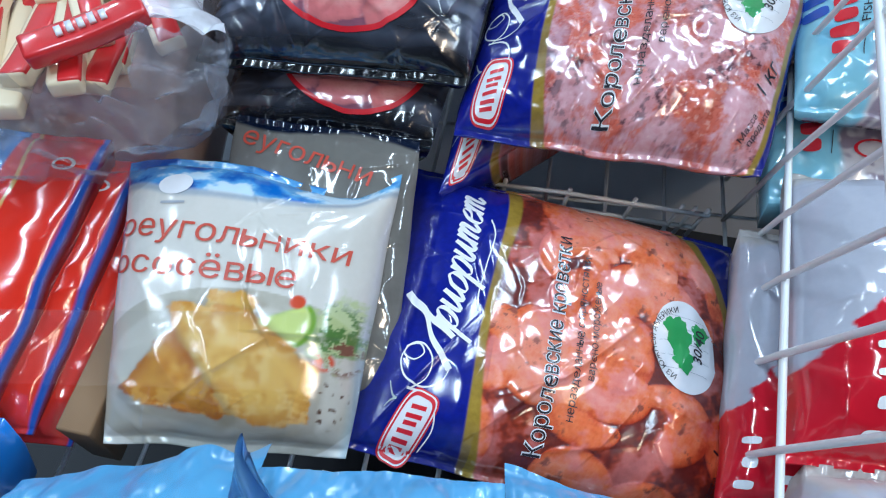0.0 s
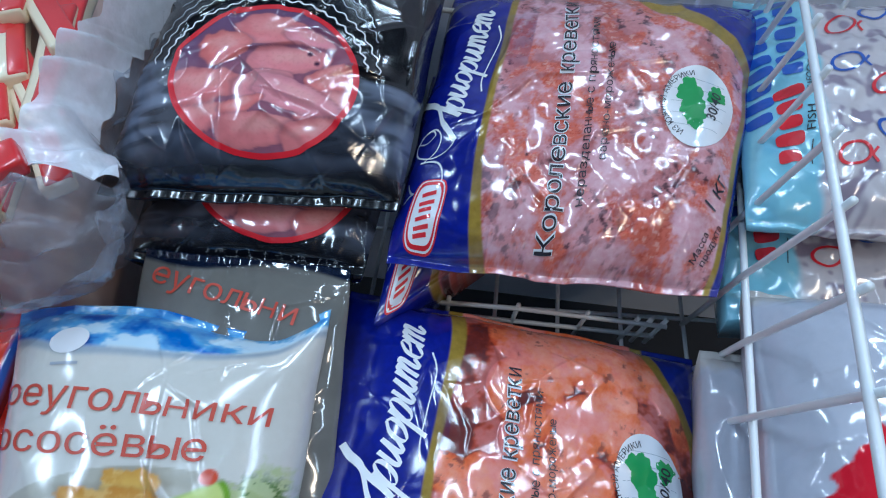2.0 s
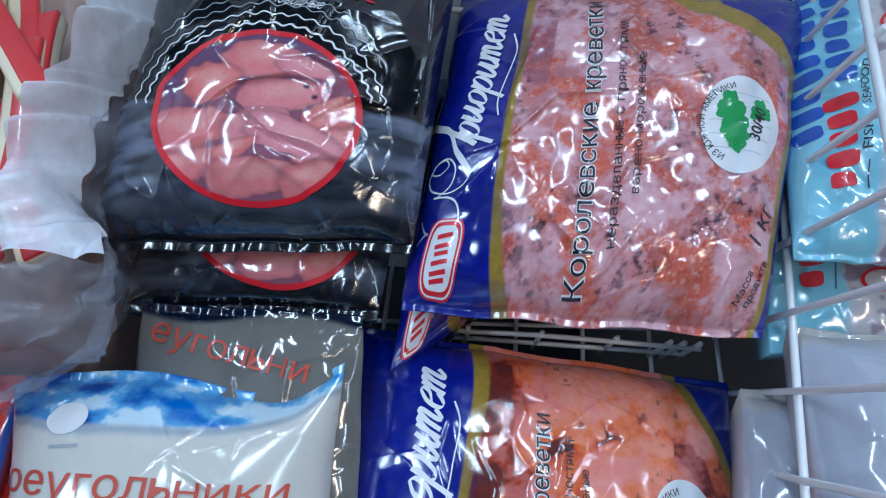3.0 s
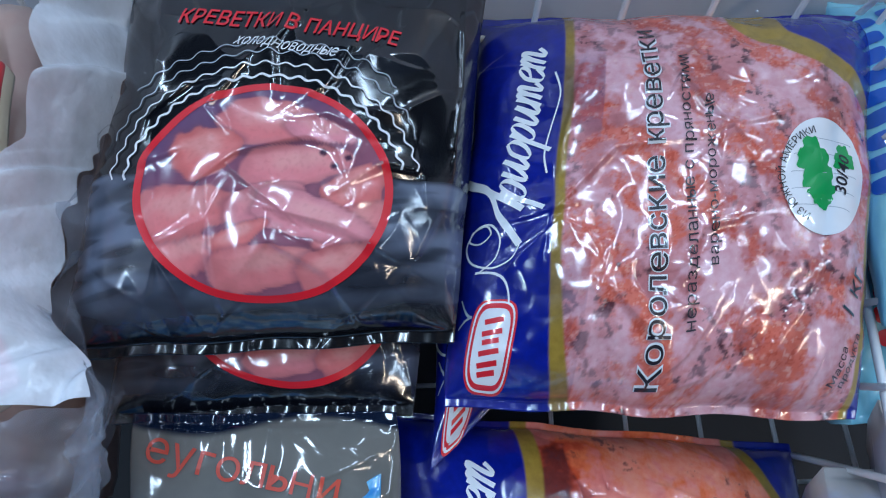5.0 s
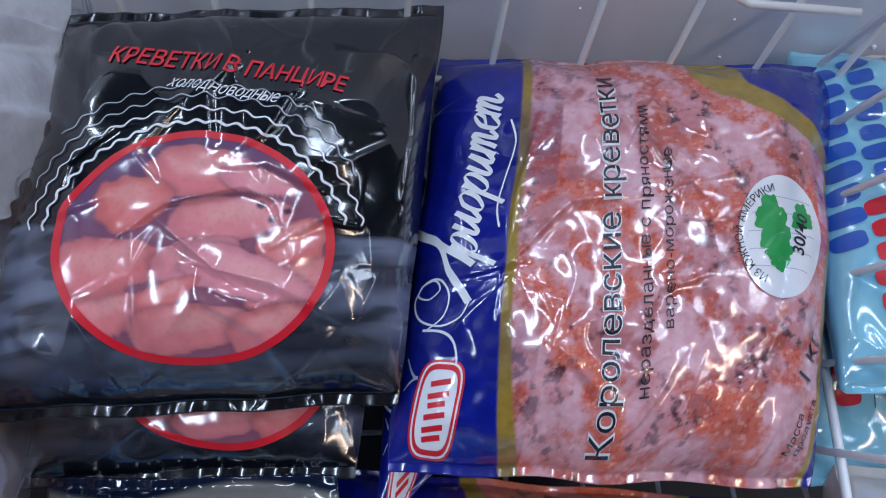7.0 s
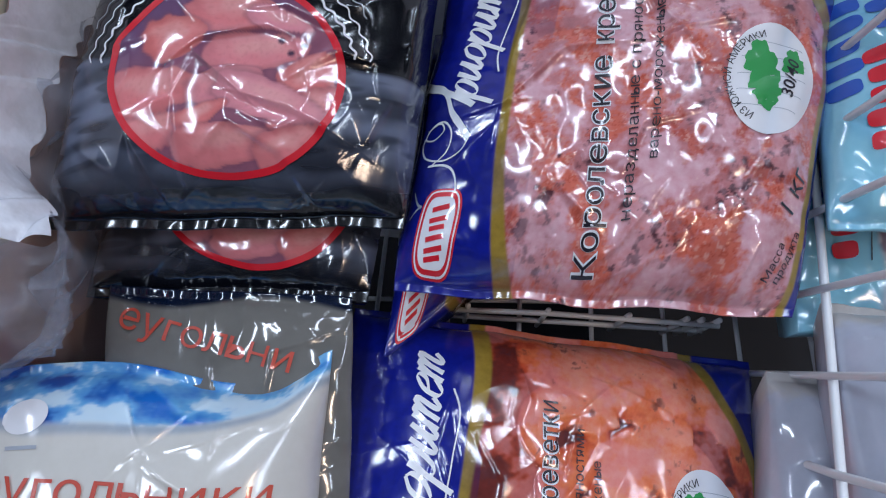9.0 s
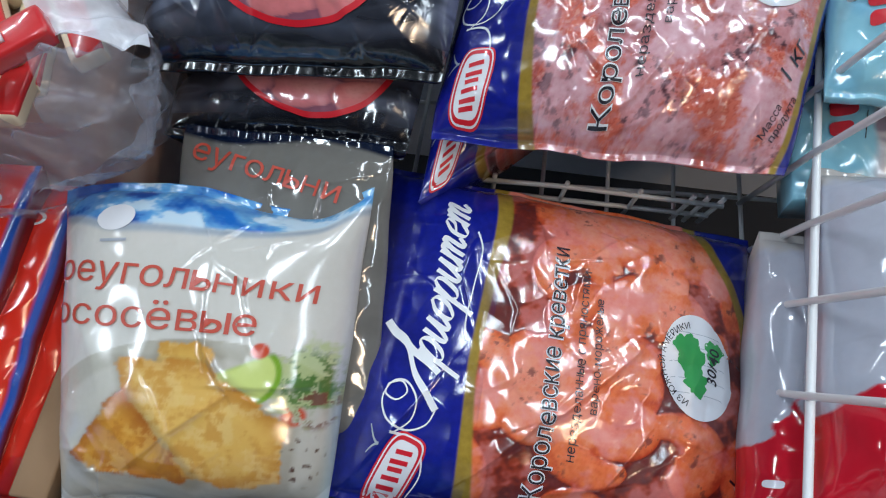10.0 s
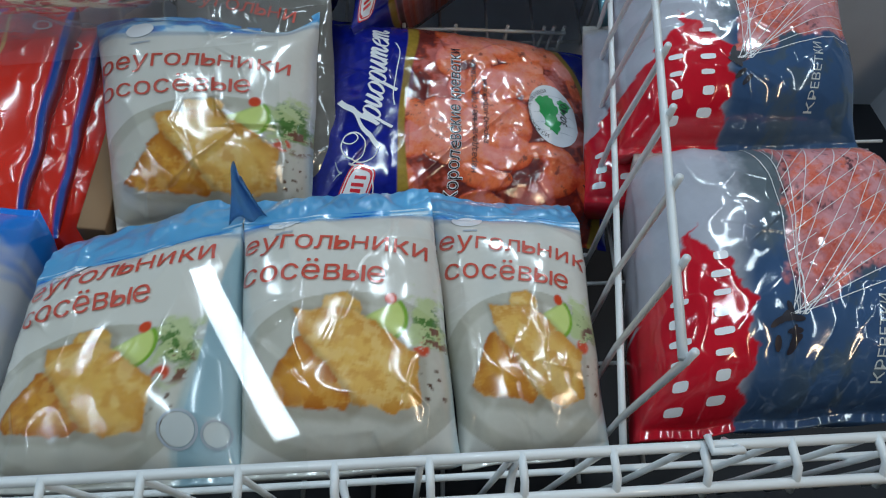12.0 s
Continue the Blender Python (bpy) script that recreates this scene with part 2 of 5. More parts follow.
class Sheet:
    """The upper film of a bag between four corners (near-left, near-right, far-right, far-left), bulged and creased."""

    def __init__(self, corners, bulge, seed, crease=0.0016, seal=0.05, power=3.0, lumps=0.0, lump_size=0.03, edge=None, wobble=0.006, relief=None, folds=()):
        self.c = np.array(corners, float)
        self.width = (np.linalg.norm(self.c[1] - self.c[0]) + np.linalg.norm(self.c[2] - self.c[3])) / 2
        self.height = (np.linalg.norm(self.c[3] - self.c[0]) + np.linalg.norm(self.c[2] - self.c[1])) / 2
        n = np.cross(self.c[1] - self.c[0], self.c[3] - self.c[0])
        self.n = n / np.linalg.norm(n)
        self.bulge, self.crease, self.seal, self.power, self.edge, self.wobble = bulge, crease, seal, power, edge, wobble
        self.big, self.mid, self.fine = Waves(seed, 0.09), Waves(seed + 1, 0.055), Waves(seed + 2, 0.028)
        self.lump, self.lumps = Waves(seed + 3, lump_size, 20), lumps
        self.rim = Waves(seed + 4, 0.02)
        self.relief, self.folds = relief, folds

    def fold_height(self, x, y):
        """Sharp ridges along the folds, each (height, (u, v), (u, v), ...), fading out at both ends."""
        out = np.zeros_like(x)
        for high, *line in self.folds:
            p = np.array(line) * (self.width, self.height)
            for i, (a, b) in enumerate(zip(p, p[1:])):
                d = b - a
                t = ((x - a[0]) * d[0] + (y - a[1]) * d[1]) / (d @ d)
                gap = np.hypot(x - a[0] - np.clip(t, 0, 1) * d[0], y - a[1] - np.clip(t, 0, 1) * d[1])
                side = np.sign((x - a[0]) * d[1] - (y - a[1]) * d[0])
                reach = np.where(side > 0, 0.0022, 0.0095)
                fade = 0.55 + 0.45 * np.sin(math.pi * np.clip((t + i) / (len(p) - 1), 0, 1))
                out = np.maximum(out, 2.0 * high * fade * np.exp(-gap / reach))
        return out

    def random_folds(self, seed, count, high=0.0016):
        """Short broken folds strewn over the film."""
        g = np.random.default_rng(seed)
        made = []
        for k in range(count):
            u, v, a = g.uniform(0.08, 0.92), g.uniform(0.06, 0.94), g.uniform(0, 2 * np.pi)
            line = [(u, v)]
            for j in range(g.integers(1, 4)):
                step = g.uniform(0.012, 0.034)
                u, v = u + step * math.cos(a) / self.width, v + step * math.sin(a) / self.height
                line.append((u, v))
                a += g.choice((-1, 1)) * g.uniform(0.5, 1.5)
            made.append((high * g.uniform(0.5, 1.1), *line))
        self.folds = tuple(self.folds) + tuple(made)

    def at(self, u, v, lift=0.0):
        u, v = np.asarray(u, float), np.asarray(v, float)
        x, y = u * self.width, v * self.height
        uu = u + self.wobble * self.big(y + 3.1, y * 0.3) * (2 * u - 1)
        vv = v + self.wobble * self.big(x + 7.7, x * 0.2) * (2 * v - 1)
        if self.edge:
            vv = vv + self.edge(u) * smooth(0.6, 1.0, v)
        flat = (1 - uu)[:, None] * (1 - vv)[:, None] * self.c[0] + uu[:, None] * (1 - vv)[:, None] * self.c[1] + uu[:, None] * vv[:, None] * self.c[2] + (1 - uu)[:, None] * vv[:, None] * self.c[3]
        a = np.clip(np.abs(2 * u - 1) / (1 - 0.25 * self.seal), 0, 1)
        b = np.clip(np.abs(2 * v - 1) / (1 - 2 * self.seal), 0, 1)
        pillow = ((1 - a ** self.power) * (1 - b ** self.power)) ** 0.6
        ridged = (1 - 2 * np.abs(self.mid(x, y))) * 0.55 + self.fine(x, y) * 0.08 + self.big(x, y) * 1.1
        near_end = np.exp(-np.minimum(v, 1 - v) * self.height / 0.022)
        pleats = near_end * self.rim(x, y * 0.15) * 0.9
        h = self.bulge * pillow + self.crease * (ridged * np.minimum(1, pillow * 2 + 0.35) + pleats) + self.lumps * np.maximum(self.lump(x, y), -0.5) * np.minimum(1, pillow * 1.6)
        if self.folds:
            h = h + self.fold_height(x, y)
        if self.relief:
            h = h + self.relief(x, y) * np.minimum(1, pillow * 1.4)
        return flat + (h + lift)[:, None] * self.n


def bag(name, sheet, art, mat, deep, label, category="frozen food bag", group="", cell=0.0011, body="film"):
    """A filled bag: an Empty at its base and its printed film, whose colours come from art(u, v, x, y)."""
    nu, nv = max(12, int(sheet.width / cell)), max(12, int(sheet.height / cell))
    us, vs = np.meshgrid(np.linspace(0, 1, nu + 1), np.linspace(0, 1, nv + 1))
    u, v = us.ravel(), vs.ravel()
    top = sheet.at(u, v)
    base = top.mean(axis=0)
    base[2] = sheet.c[:, 2].min() - deep
    ids = np.arange((nu + 1) * (nv + 1)).reshape(nv + 1, nu + 1)
    quads = np.stack([ids[:-1, :-1], ids[:-1, 1:], ids[1:, 1:], ids[1:, :-1]], -1).reshape(-1, 4)
    loop = np.concatenate([ids[0, :-1], ids[:-1, -1], ids[-1, :0:-1], ids[:0:-1, 0]])
    rings, points = [loop], [top]
    middle = top[loop].mean(axis=0)
    start = len(top)
    for f, g in ((0.06, 0.35), (0.16, 0.7), (0.34, 0.93), (0.7, 1.0)):
        ring = top[loop] * (1 - f) + middle * f
        ring[:, 2] = (top[loop][:, 2] * (1 - g) + base[2] * g)
        points.append(ring)
        rings.append(np.arange(start, start + len(loop)))
        start += len(loop)
    points.append(np.array([[middle[0], middle[1], base[2]]]))
    faces = quads.tolist()
    for a, b in zip(rings, rings[1:]):
        a2, b2 = np.roll(a, -1), np.roll(b, -1)
        faces += np.stack([a, b, b2, a2], -1).tolist()
    faces += [[int(a), start, int(b)] for a, b in zip(rings[-1], np.roll(rings[-1], -1))]
    allp = np.concatenate(points) - base
    me = bpy.data.meshes.new(body)
    me.from_pydata(allp.tolist(), [], faces)
    me.polygons.foreach_set("use_smooth", [True] * len(me.polygons))
    colours = np.ones((len(allp), 4))
    colours[:len(top), :3] = art(u, v, u * sheet.width, v * sheet.height)
    under = colours[loop, :3]
    for k in range(1, len(rings)):
        colours[rings[k], :3] = under
    colours[-1, :3] = under.mean(axis=0)
    layer = me.color_attributes.new("tint", "FLOAT_COLOR", "POINT")
    layer.data.foreach_set("color", colours.ravel())
    me.materials.append(mat)
    root = thing(name, base, label, category, group)
    ob = new(body, me)
    ob.parent = root
    return root


def stick_on(name, root, sheet, points, faces, mat, lift=0.0007, label=""):
    """Flat print given in the sheet's own u, v, laid on its surface."""
    p = np.array(points, float)
    world_points = sheet.at(p[:, 0], p[:, 1], lift) - np.array(root.location)
    me = bpy.data.meshes.new(name)
    me.from_pydata(world_points.tolist(), [], faces)
    me.polygons.foreach_set("use_smooth", [True] * len(me.polygons))
    me.materials.append(mat)
    ob = new(name, me)
    ob.parent = root
    if label:
        ob["label"] = label
    return ob


def disc(name, root, sheet, u, v, ru, rv, mat, lift=0.0007, inner=0.0, turn=0.0, rings=10, sides=72, label="", shape=None, lean=0.0):
    """A printed disc or ring; ru and rv in metres. shape(angle) scales the radius, lean shears it."""
    pts, faces = [], []
    for i in range(rings + 1):
        for k in range(sides):
            a = 2 * math.pi * k / sides
            q = (inner + (1 - inner) * i / rings) * (shape(a) if shape else 1)
            x, y = q * ru * math.cos(a), q * rv * math.sin(a)
            x, y = x * math.cos(turn) - y * math.sin(turn), x * math.sin(turn) + y * math.cos(turn)
            x += lean * y
            pts.append((u + x / sheet.width, v + y / sheet.height))
    for i in range(rings):
        for k in range(sides):
            faces.append((i * sides + k, (i + 1) * sides + k, (i + 1) * sides + (k + 1) % sides, i * sides + (k + 1) % sides))
    return stick_on(name, root, sheet, pts, faces, mat, lift, label)


def stroke(name, root, sheet, path, width, mat, lift=0.0008, label=""):
    """A printed line along path, a list of (u, v); width in metres, a number or a function of 0..1."""
    p = np.array(path, float) * (sheet.width, sheet.height)
    d = np.gradient(p, axis=0)
    d /= np.maximum(np.linalg.norm(d, axis=1, keepdims=True), 1e-9)
    side = np.stack([-d[:, 1], d[:, 0]], -1)
    w = np.array([width(t) if callable(width) else width for t in np.linspace(0, 1, len(p))])[:, None] / 2
    pts = np.concatenate([p + side * w, p - side * w]) / (sheet.width, sheet.height)
    n = len(p)
    return stick_on(name, root, sheet, pts, [(i, n + i, n + i + 1, i + 1) for i in range(n - 1)], mat, lift, label)


def lettering(root, sheet, body, u, v, width, cap, angle, mat, lift=0.0008, shear=0.0, name="lettering", label="", bold=0.0, bend=None):
    """Words printed on a bag: the baseline starts at u, v and runs at angle; width and cap height in metres."""
    bm, end = bmesh.new(), 0.0
    # letters with open outlines are set in runs of their own, with hardly any weight
    weight = lambda c: 0.005 if c in "ьы" else 0.0 if c in "иИ" else bold
    for offset, letters in itertools.groupby(body, weight):
        run = "".join(letters)
        cu = bpy.data.curves.new("words", "FONT")
        cu.body, cu.size, cu.shear, cu.resolution_u = run.replace("н", "h"), 1.0, shear, 3
        cu.offset, cu.small_caps_scale = offset, 0.795
        for letter, style in zip(run, cu.body_format):
            style.use_small_caps = letter == "н"
        tmp = new("words", cu)
        me = bpy.data.meshes.new_from_object(tmp.evaluated_get(bpy.context.evaluated_depsgraph_get()))
        bpy.data.objects.remove(tmp)
        if not me.vertices:
            end += 0.25
            continue
        me.transform(Matrix.Translation((end - 0.072 if end else 0.0, 0, 0)))
        end = max(q.co.x for q in me.vertices) + 0.072 - 0.5 * shear
        bm.from_mesh(me)
        bpy.data.meshes.remove(me)
    xs = [q.co.x for q in bm.verts]
    sx, sy = width / (max(xs) - min(xs)), cap / 0.72
    x0 = min(xs)
    for q in bm.verts:
        q.co = ((q.co.x - x0) * sx, q.co.y * sy, 0)
    bmesh.ops.triangulate(bm, faces=bm.faces[:])
    # fine cuts, so that the letters follow the film
    for axis, reach, step in (((1, 0, 0), width, 0.003), ((0, 1, 0), cap * 1.4, 0.003)):
        for k in range(-3, int(reach / step) + 1):
            at_cut = Vector(axis) * (k * step + 0.0003)
            bmesh.ops.bisect_plane(bm, geom=bm.verts[:] + bm.edges[:] + bm.faces[:], dist=1e-7, plane_co=at_cut, plane_no=axis)
    bmesh.ops.triangulate(bm, faces=bm.faces[:])
    c, s = math.cos(radians(angle)), math.sin(radians(angle))
    pts = []
    for q in bm.verts:
        x, y = q.co.x, q.co.y
        if bend:
            t = x / bend
            x, y = (bend + 0) * math.sin(t) - y * math.sin(t), bend * (1 - math.cos(t)) + y * math.cos(t)
        pts.append((u + (x * c - y * s) / sheet.width, v + (x * s + y * c) / sheet.height))
    bm.verts.index_update()
    faces = [[q.index for q in f.verts] for f in bm.faces]
    bm.free()
    return stick_on(name, root, sheet, pts, faces, mat, lift, label)


def belongs(ob, holder):
    """Makes a print a piece of another part of the same thing."""
    ob.parent = holder
    return ob


def curve_through(pts, n=10):
    """A smooth line through a few points."""
    p = np.array([pts[0], *pts, pts[-1]], float)
    out = []
    for i in range(1, len(p) - 2):
        for t in np.linspace(0, 1, n, endpoint=False):
            a, b, c, d = p[i - 1], p[i], p[i + 1], p[i + 2]
            out.append(0.5 * (2 * b + (c - a) * t + (2 * a - 5 * b + 4 * c - d) * t * t + (3 * b - a - 3 * c + d) * t ** 3))
    out.append(p[-2])
    return np.array(out)


PEN = {  # pen strokes of each letter, with the x-height as unit, and the step to the next one
    "р": (0.92, [[(0.1, 1.0), (0.1, 0.1), (0.1, -0.75)], [(0.1, 0.25), (0.25, 0.8), (0.5, 1.0), (0.72, 0.7), (0.62, 0.15), (0.36, 0.0), (0.14, 0.18)]]),
    "и": (0.92, [[(0.05, 1.0), (0.04, 0.25), (0.2, 0.0), (0.45, 0.4), (0.58, 1.0)], [(0.58, 1.0), (0.57, 0.25), (0.72, 0.0), (0.95, 0.35)]]),
    "о": (0.82, [[(0.45, 1.0), (0.12, 0.75), (0.08, 0.25), (0.32, 0.0), (0.64, 0.28), (0.68, 0.75), (0.45, 1.0)]]),
    "т": (1.12, [[(0.05, 1.0), (0.05, 0.0)], [(0.06, 0.5), (0.25, 0.97), (0.4, 0.85), (0.4, 0.0)], [(0.41, 0.5), (0.6, 0.97), (0.75, 0.85), (0.75, 0.2), (0.88, 0.0), (1.1, 0.3)]]),
    "е": (0.75, [[(0.12, 0.5), (0.5, 0.62), (0.6, 0.85), (0.4, 1.0), (0.1, 0.7), (0.12, 0.2), (0.4, 0.0), (0.72, 0.3)]]),
}


def script_word(root, sheet, u, v, size, angle, mat):
    """The written word on the blue bags: pen strokes, thick on the way down, with a swung initial and loops."""
    ca, sa = math.cos(radians(angle)), math.sin(radians(angle))

    def pen(name, pts, wide, lift=0.0010):
        p = curve_through(pts)
        d = np.gradient(p, axis=0)
        d /= np.maximum(np.linalg.norm(d, axis=1, keepdims=True), 1e-9)
        down = np.abs(d[:, 1] * 0.93 + d[:, 0] * 0.36)
        w = size * (0.055 + wide * down ** 2)
        q = np.stack([u + size * (p[:, 0] * ca - p[:, 1] * sa) / sheet.width, v + size * (p[:, 0] * sa + p[:, 1] * ca) / sheet.height], -1)
        inside_film = q[:, 1] < 0.985
        if inside_film.sum() > 2:
            stroke(name, root, sheet, q[inside_film], lambda t, w=w[inside_film]: float(np.interp(t, np.linspace(0, 1, len(w)), w)), mat, lift)

    at = 0.0
    for letter in "риоритет":
        step, lines = PEN[letter]
        for line in lines:
            pen("letter_stroke", [(at + x + 0.5 * y, y) for x, y in line], 0.15)
        at += step
    pen("initial", [(1.65, 2.5), (1.25, 2.1), (0.75, 1.45), (-0.4, 0.95), (-1.2, 0.35), (-1.7, -0.05)], 0.30, 0.0012)
    pen("initial", [(1.1, 1.75), (0.55, 1.2), (0.1, 0.5), (-0.25, 0.05)], 0.24, 0.0011)
    pen("flourish", [(-1.7, -0.05), (-2.3, 0.2), (-2.6, 0.9), (-2.3, 1.7), (-1.5, 2.05), (-0.8, 1.75), (-0.75, 1.2), (-1.4, 0.75), (-2.2, 0.8), (-2.75, 1.35)], 0.03, 0.0009)
    pen("flourish", [(-0.9, 1.9), (-0.75, 1.4), (-1.15, 1.15), (-1.5, 1.5), (-1.3, 1.95), (-0.9, 1.9)], 0.02, 0.0009)
    pen("flourish", [(-2.75, 1.5), (-2.85, 0.7), (-3.3, 0.2), (-4.2, 0.0), (-5.1, 0.35)], 0.05, 0.0009)
    pen("underline", [(1.3, -0.75), (2.2, -0.55), (3.6, -0.6), (5.2, -0.75), (6.2, -0.45)], 0.06, 0.0009)


def blend(base, colour, mask):
    return base * (1 - mask[:, None]) + np.array(colour)[None, :] * mask[:, None]

# ---- the hall round the freezer ----
bm = bmesh.new()
box(bm, -3.2, -3.2, -0.1, 3.2, 3.2, 0)
tagged(part("floor", bm, TILE, smooth=False), "grey hall floor", "floor", kind="structure")
bm = bmesh.new()
box(bm, -3.2, -3.2, 2.75, 3.2, 3.2, 2.85)
tagged(part("ceiling", bm, CEIL, smooth=False), "dark grey hall ceiling", "ceiling", kind="structure")
for wall_name, dims in (("wall_north", (-3.2, 3.2, 0, 3.2, 3.3, 2.75)), ("wall_south", (-3.2, -3.3, 0, 3.2, -3.2, 2.75)), ("wall_east", (3.2, -3.3, 0, 3.3, 3.3, 2.75)), ("wall_west", (-3.3, -3.3, 0, -3.2, 3.3, 2.75))):
    bm = bmesh.new()
    box(bm, *dims)
    tagged(part(wall_name, bm, HALL, smooth=False), "pale painted hall wall", "wall", kind="structure")
for x, y, z, turn, *_ in LAMPS:
    fixture = thing("ceiling_light", (x, y, z + 0.03), "white fluorescent ceiling light with a long tube", "ceiling light", "ceiling lights")
    bm = bmesh.new()
    box(bm, -0.64, -0.07, 0.0, 0.64, 0.07, 0.17, 0.01)
    bm.transform(pose(x, y, z + 0.03, 0, 0, turn))
    part("housing", bm, HOUSING, fixture, smooth=False)

# ---- the chest freezer; its long side runs along E, N points out to the customer ----
E2 = Vector((0.9928, -0.12, 0))
N2 = Vector((-0.12, -0.9928, 0))
O2 = Vector((-0.042, -0.195, 0))
B2 = Vector((0.111, 0.538, 0))
E3 = Vector((0.984, -0.178, 0))


def along(s, out, z):
    return O2 + E2 * s + N2 * out + Vector((0, 0, z))


def profile_strip(name, pts, mat, parent, s0=-0.95, s1=0.95):
    """A rail of constant profile (out, z) along the freezer's front."""
    bm = bmesh.new()
    a = [bm.verts.new(along(s0, o, z)) for o, z in pts]
    b = [bm.verts.new(along(s1, o, z)) for o, z in pts]
    for i in range(len(pts)):
        j = (i + 1) % len(pts)
        bm.faces.new((a[i], a[j], b[j], b[i]))
    bm.faces.new(a[::-1])
    bm.faces.new(b)
    bmesh.ops.recalc_face_normals(bm, faces=bm.faces[:])
    return part(name, bm, mat, parent, smooth=False)


freezer = thing("chest_freezer", (0, 0.2, 0), "grey chest freezer with a ribbed plastic rim and price strip", "freezer")
profile_strip("front_wall", [(0.024, 0.05), (0.09, 0.05), (0.09, 0.66), (0.024, 0.66)], SHADED_LINING, freezer)
profile_strip("rim", [(0.0260, 0.664), (0.0260, 0.706), (0.0280, 0.712), (0.0339, 0.714), (0.0366, 0.711), (0.0379, 0.706), (0.0379, 0.664)], RIM, freezer)
profile_strip("groove", [(0.0382, 0.664), (0.0382, 0.704), (0.0418, 0.702), (0.0438, 0.7045), (0.0455, 0.7045), (0.0455, 0.664)], RIM_DARK, freezer)
profile_strip("outer_rim", [(0.0458, 0.664), (0.0458, 0.706), (0.0471, 0.709), (0.0504, 0.709), (0.0517, 0.705), (0.0517, 0.664)], RIM, freezer)
profile_strip("gasket", [(0.0521, 0.664), (0.0521, 0.699), (0.0550, 0.699), (0.0550, 0.664)], GASKET, freezer, )
profile_strip("price_rail", [(0.0554, 0.664), (0.0554, 0.702), (0.0762, 0.690), (0.0894, 0.655), (0.0894, 0.64), (0.0554, 0.64)], TAG, freezer)
for k in range(9):
    s = -0.42 + k * 0.105
    bm = bmesh.new()
    vs = [bm.verts.new(along(q, o, z)) for q, o, z in ((s, 0.0570, 0.7028), (s + 0.098, 0.0570, 0.7028), (s + 0.098, 0.0755, 0.6918), (s, 0.0755, 0.6918))]
    bm.faces.new(vs)
    bmesh.ops.solidify(bm, geom=bm.faces[:], thickness=0.0006)
    card = part("price_card", bm, TAG, freezer, "white price card with small grey print", smooth=False)
    for j in range(3):
        o = 0.0600 + 0.005 * j
        bm = bmesh.new()
        zz = 0.7033 - (o - 0.0570) * 0.595 + 0.0004
        vs = [bm.verts.new(along(q, w, zz - (w - o) * 0.595)) for q, w in ((s + 0.01, o), (s + 0.03 + 0.02 * ((k + j) % 3), o), (s + 0.03 + 0.02 * ((k + j) % 3), o + 0.0022), (s + 0.01, o + 0.0022))]
        bm.faces.new(vs)
        belongs(part("print_bar", bm, TAG_INK, freezer, smooth=False), card)


def back(s, off, z):
    return B2 + E3 * s + Vector((0.178, 0.984, 0)) * off + Vector((0, 0, z))


bm = bmesh.new()
q = [back(-1.0, 0.045, 0.05), back(1.0, 0.045, 0.05), back(1.0, 0.045, 0.95), back(-1.0, 0.045, 0.95)]
r = [back(-1.0, 0.11, 0.05), back(1.0, 0.11, 0.05), back(1.0, 0.11, 0.95), back(-1.0, 0.11, 0.95)]
va, vb = [bm.verts.new(p) for p in q], [bm.verts.new(p) for p in r]
bm.faces.new(va)
bm.faces.new(vb[::-1])
for i in range(4):
    bm.faces.new((va[i], vb[i], vb[(i + 1) % 4], va[(i + 1) % 4]))
bmesh.ops.recalc_face_normals(bm, faces=bm.faces[:])
part("back_wall", bm, STEEL_LINER, freezer, "blue-grey inner wall with frost specks", smooth=False)
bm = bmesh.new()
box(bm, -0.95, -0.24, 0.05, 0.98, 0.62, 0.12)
part("inner_floor", bm, SHADED_LINING, freezer, smooth=False)
for side, x0, x1 in (("left", -1.0, -0.95), ("right", 0.98, 1.03)):
    bm = bmesh.new()
    box(bm, x0, -0.3, 0.05, x1, 0.75, 0.66)
    part("side_wall", bm, STEEL_LINER, freezer, smooth=False)
# rime on the back wall
rime = plain_material("rime", lin(240, 246, 255), 0.7)
g = random.Random(5)
bm = bmesh.new()
for k in range(60):
    p = back(g.uniform(-0.35, 0.4), 0.0445, g.uniform(0.6, 0.86))
    bmesh.ops.create_icosphere(bm, subdivisions=1, radius=g.choice((0.0008, 0.0012, 0.002)), matrix=Matrix.Translation(p))
tagged(part("frost_specks", bm, rime, freezer), kind="stuff")

# ---- the curved glass lid, slid half open over the front of the freezer ----
lid = thing("glass_lid", (-0.35, -0.12, 0.80), "curved clear glass lid, slid half open over the freezer", "glass lid")
bm = bmesh.new()
rows = []
for i in range(41):
    y = -0.262 + 0.31 * i / 40
    z = 0.897 - (y + 0.167) ** 2 / 0.608
    rows.append([bm.verts.new((x, y, z)) for x in np.linspace(-0.75, -0.036, 8)])
for ra, rb in zip(rows, rows[1:]):
    for k in range(7):
        bm.faces.new((ra[k], ra[k + 1], rb[k + 1], rb[k]))
pane = part("pane", bm, PANE, lid)
pane.visible_shadow = False

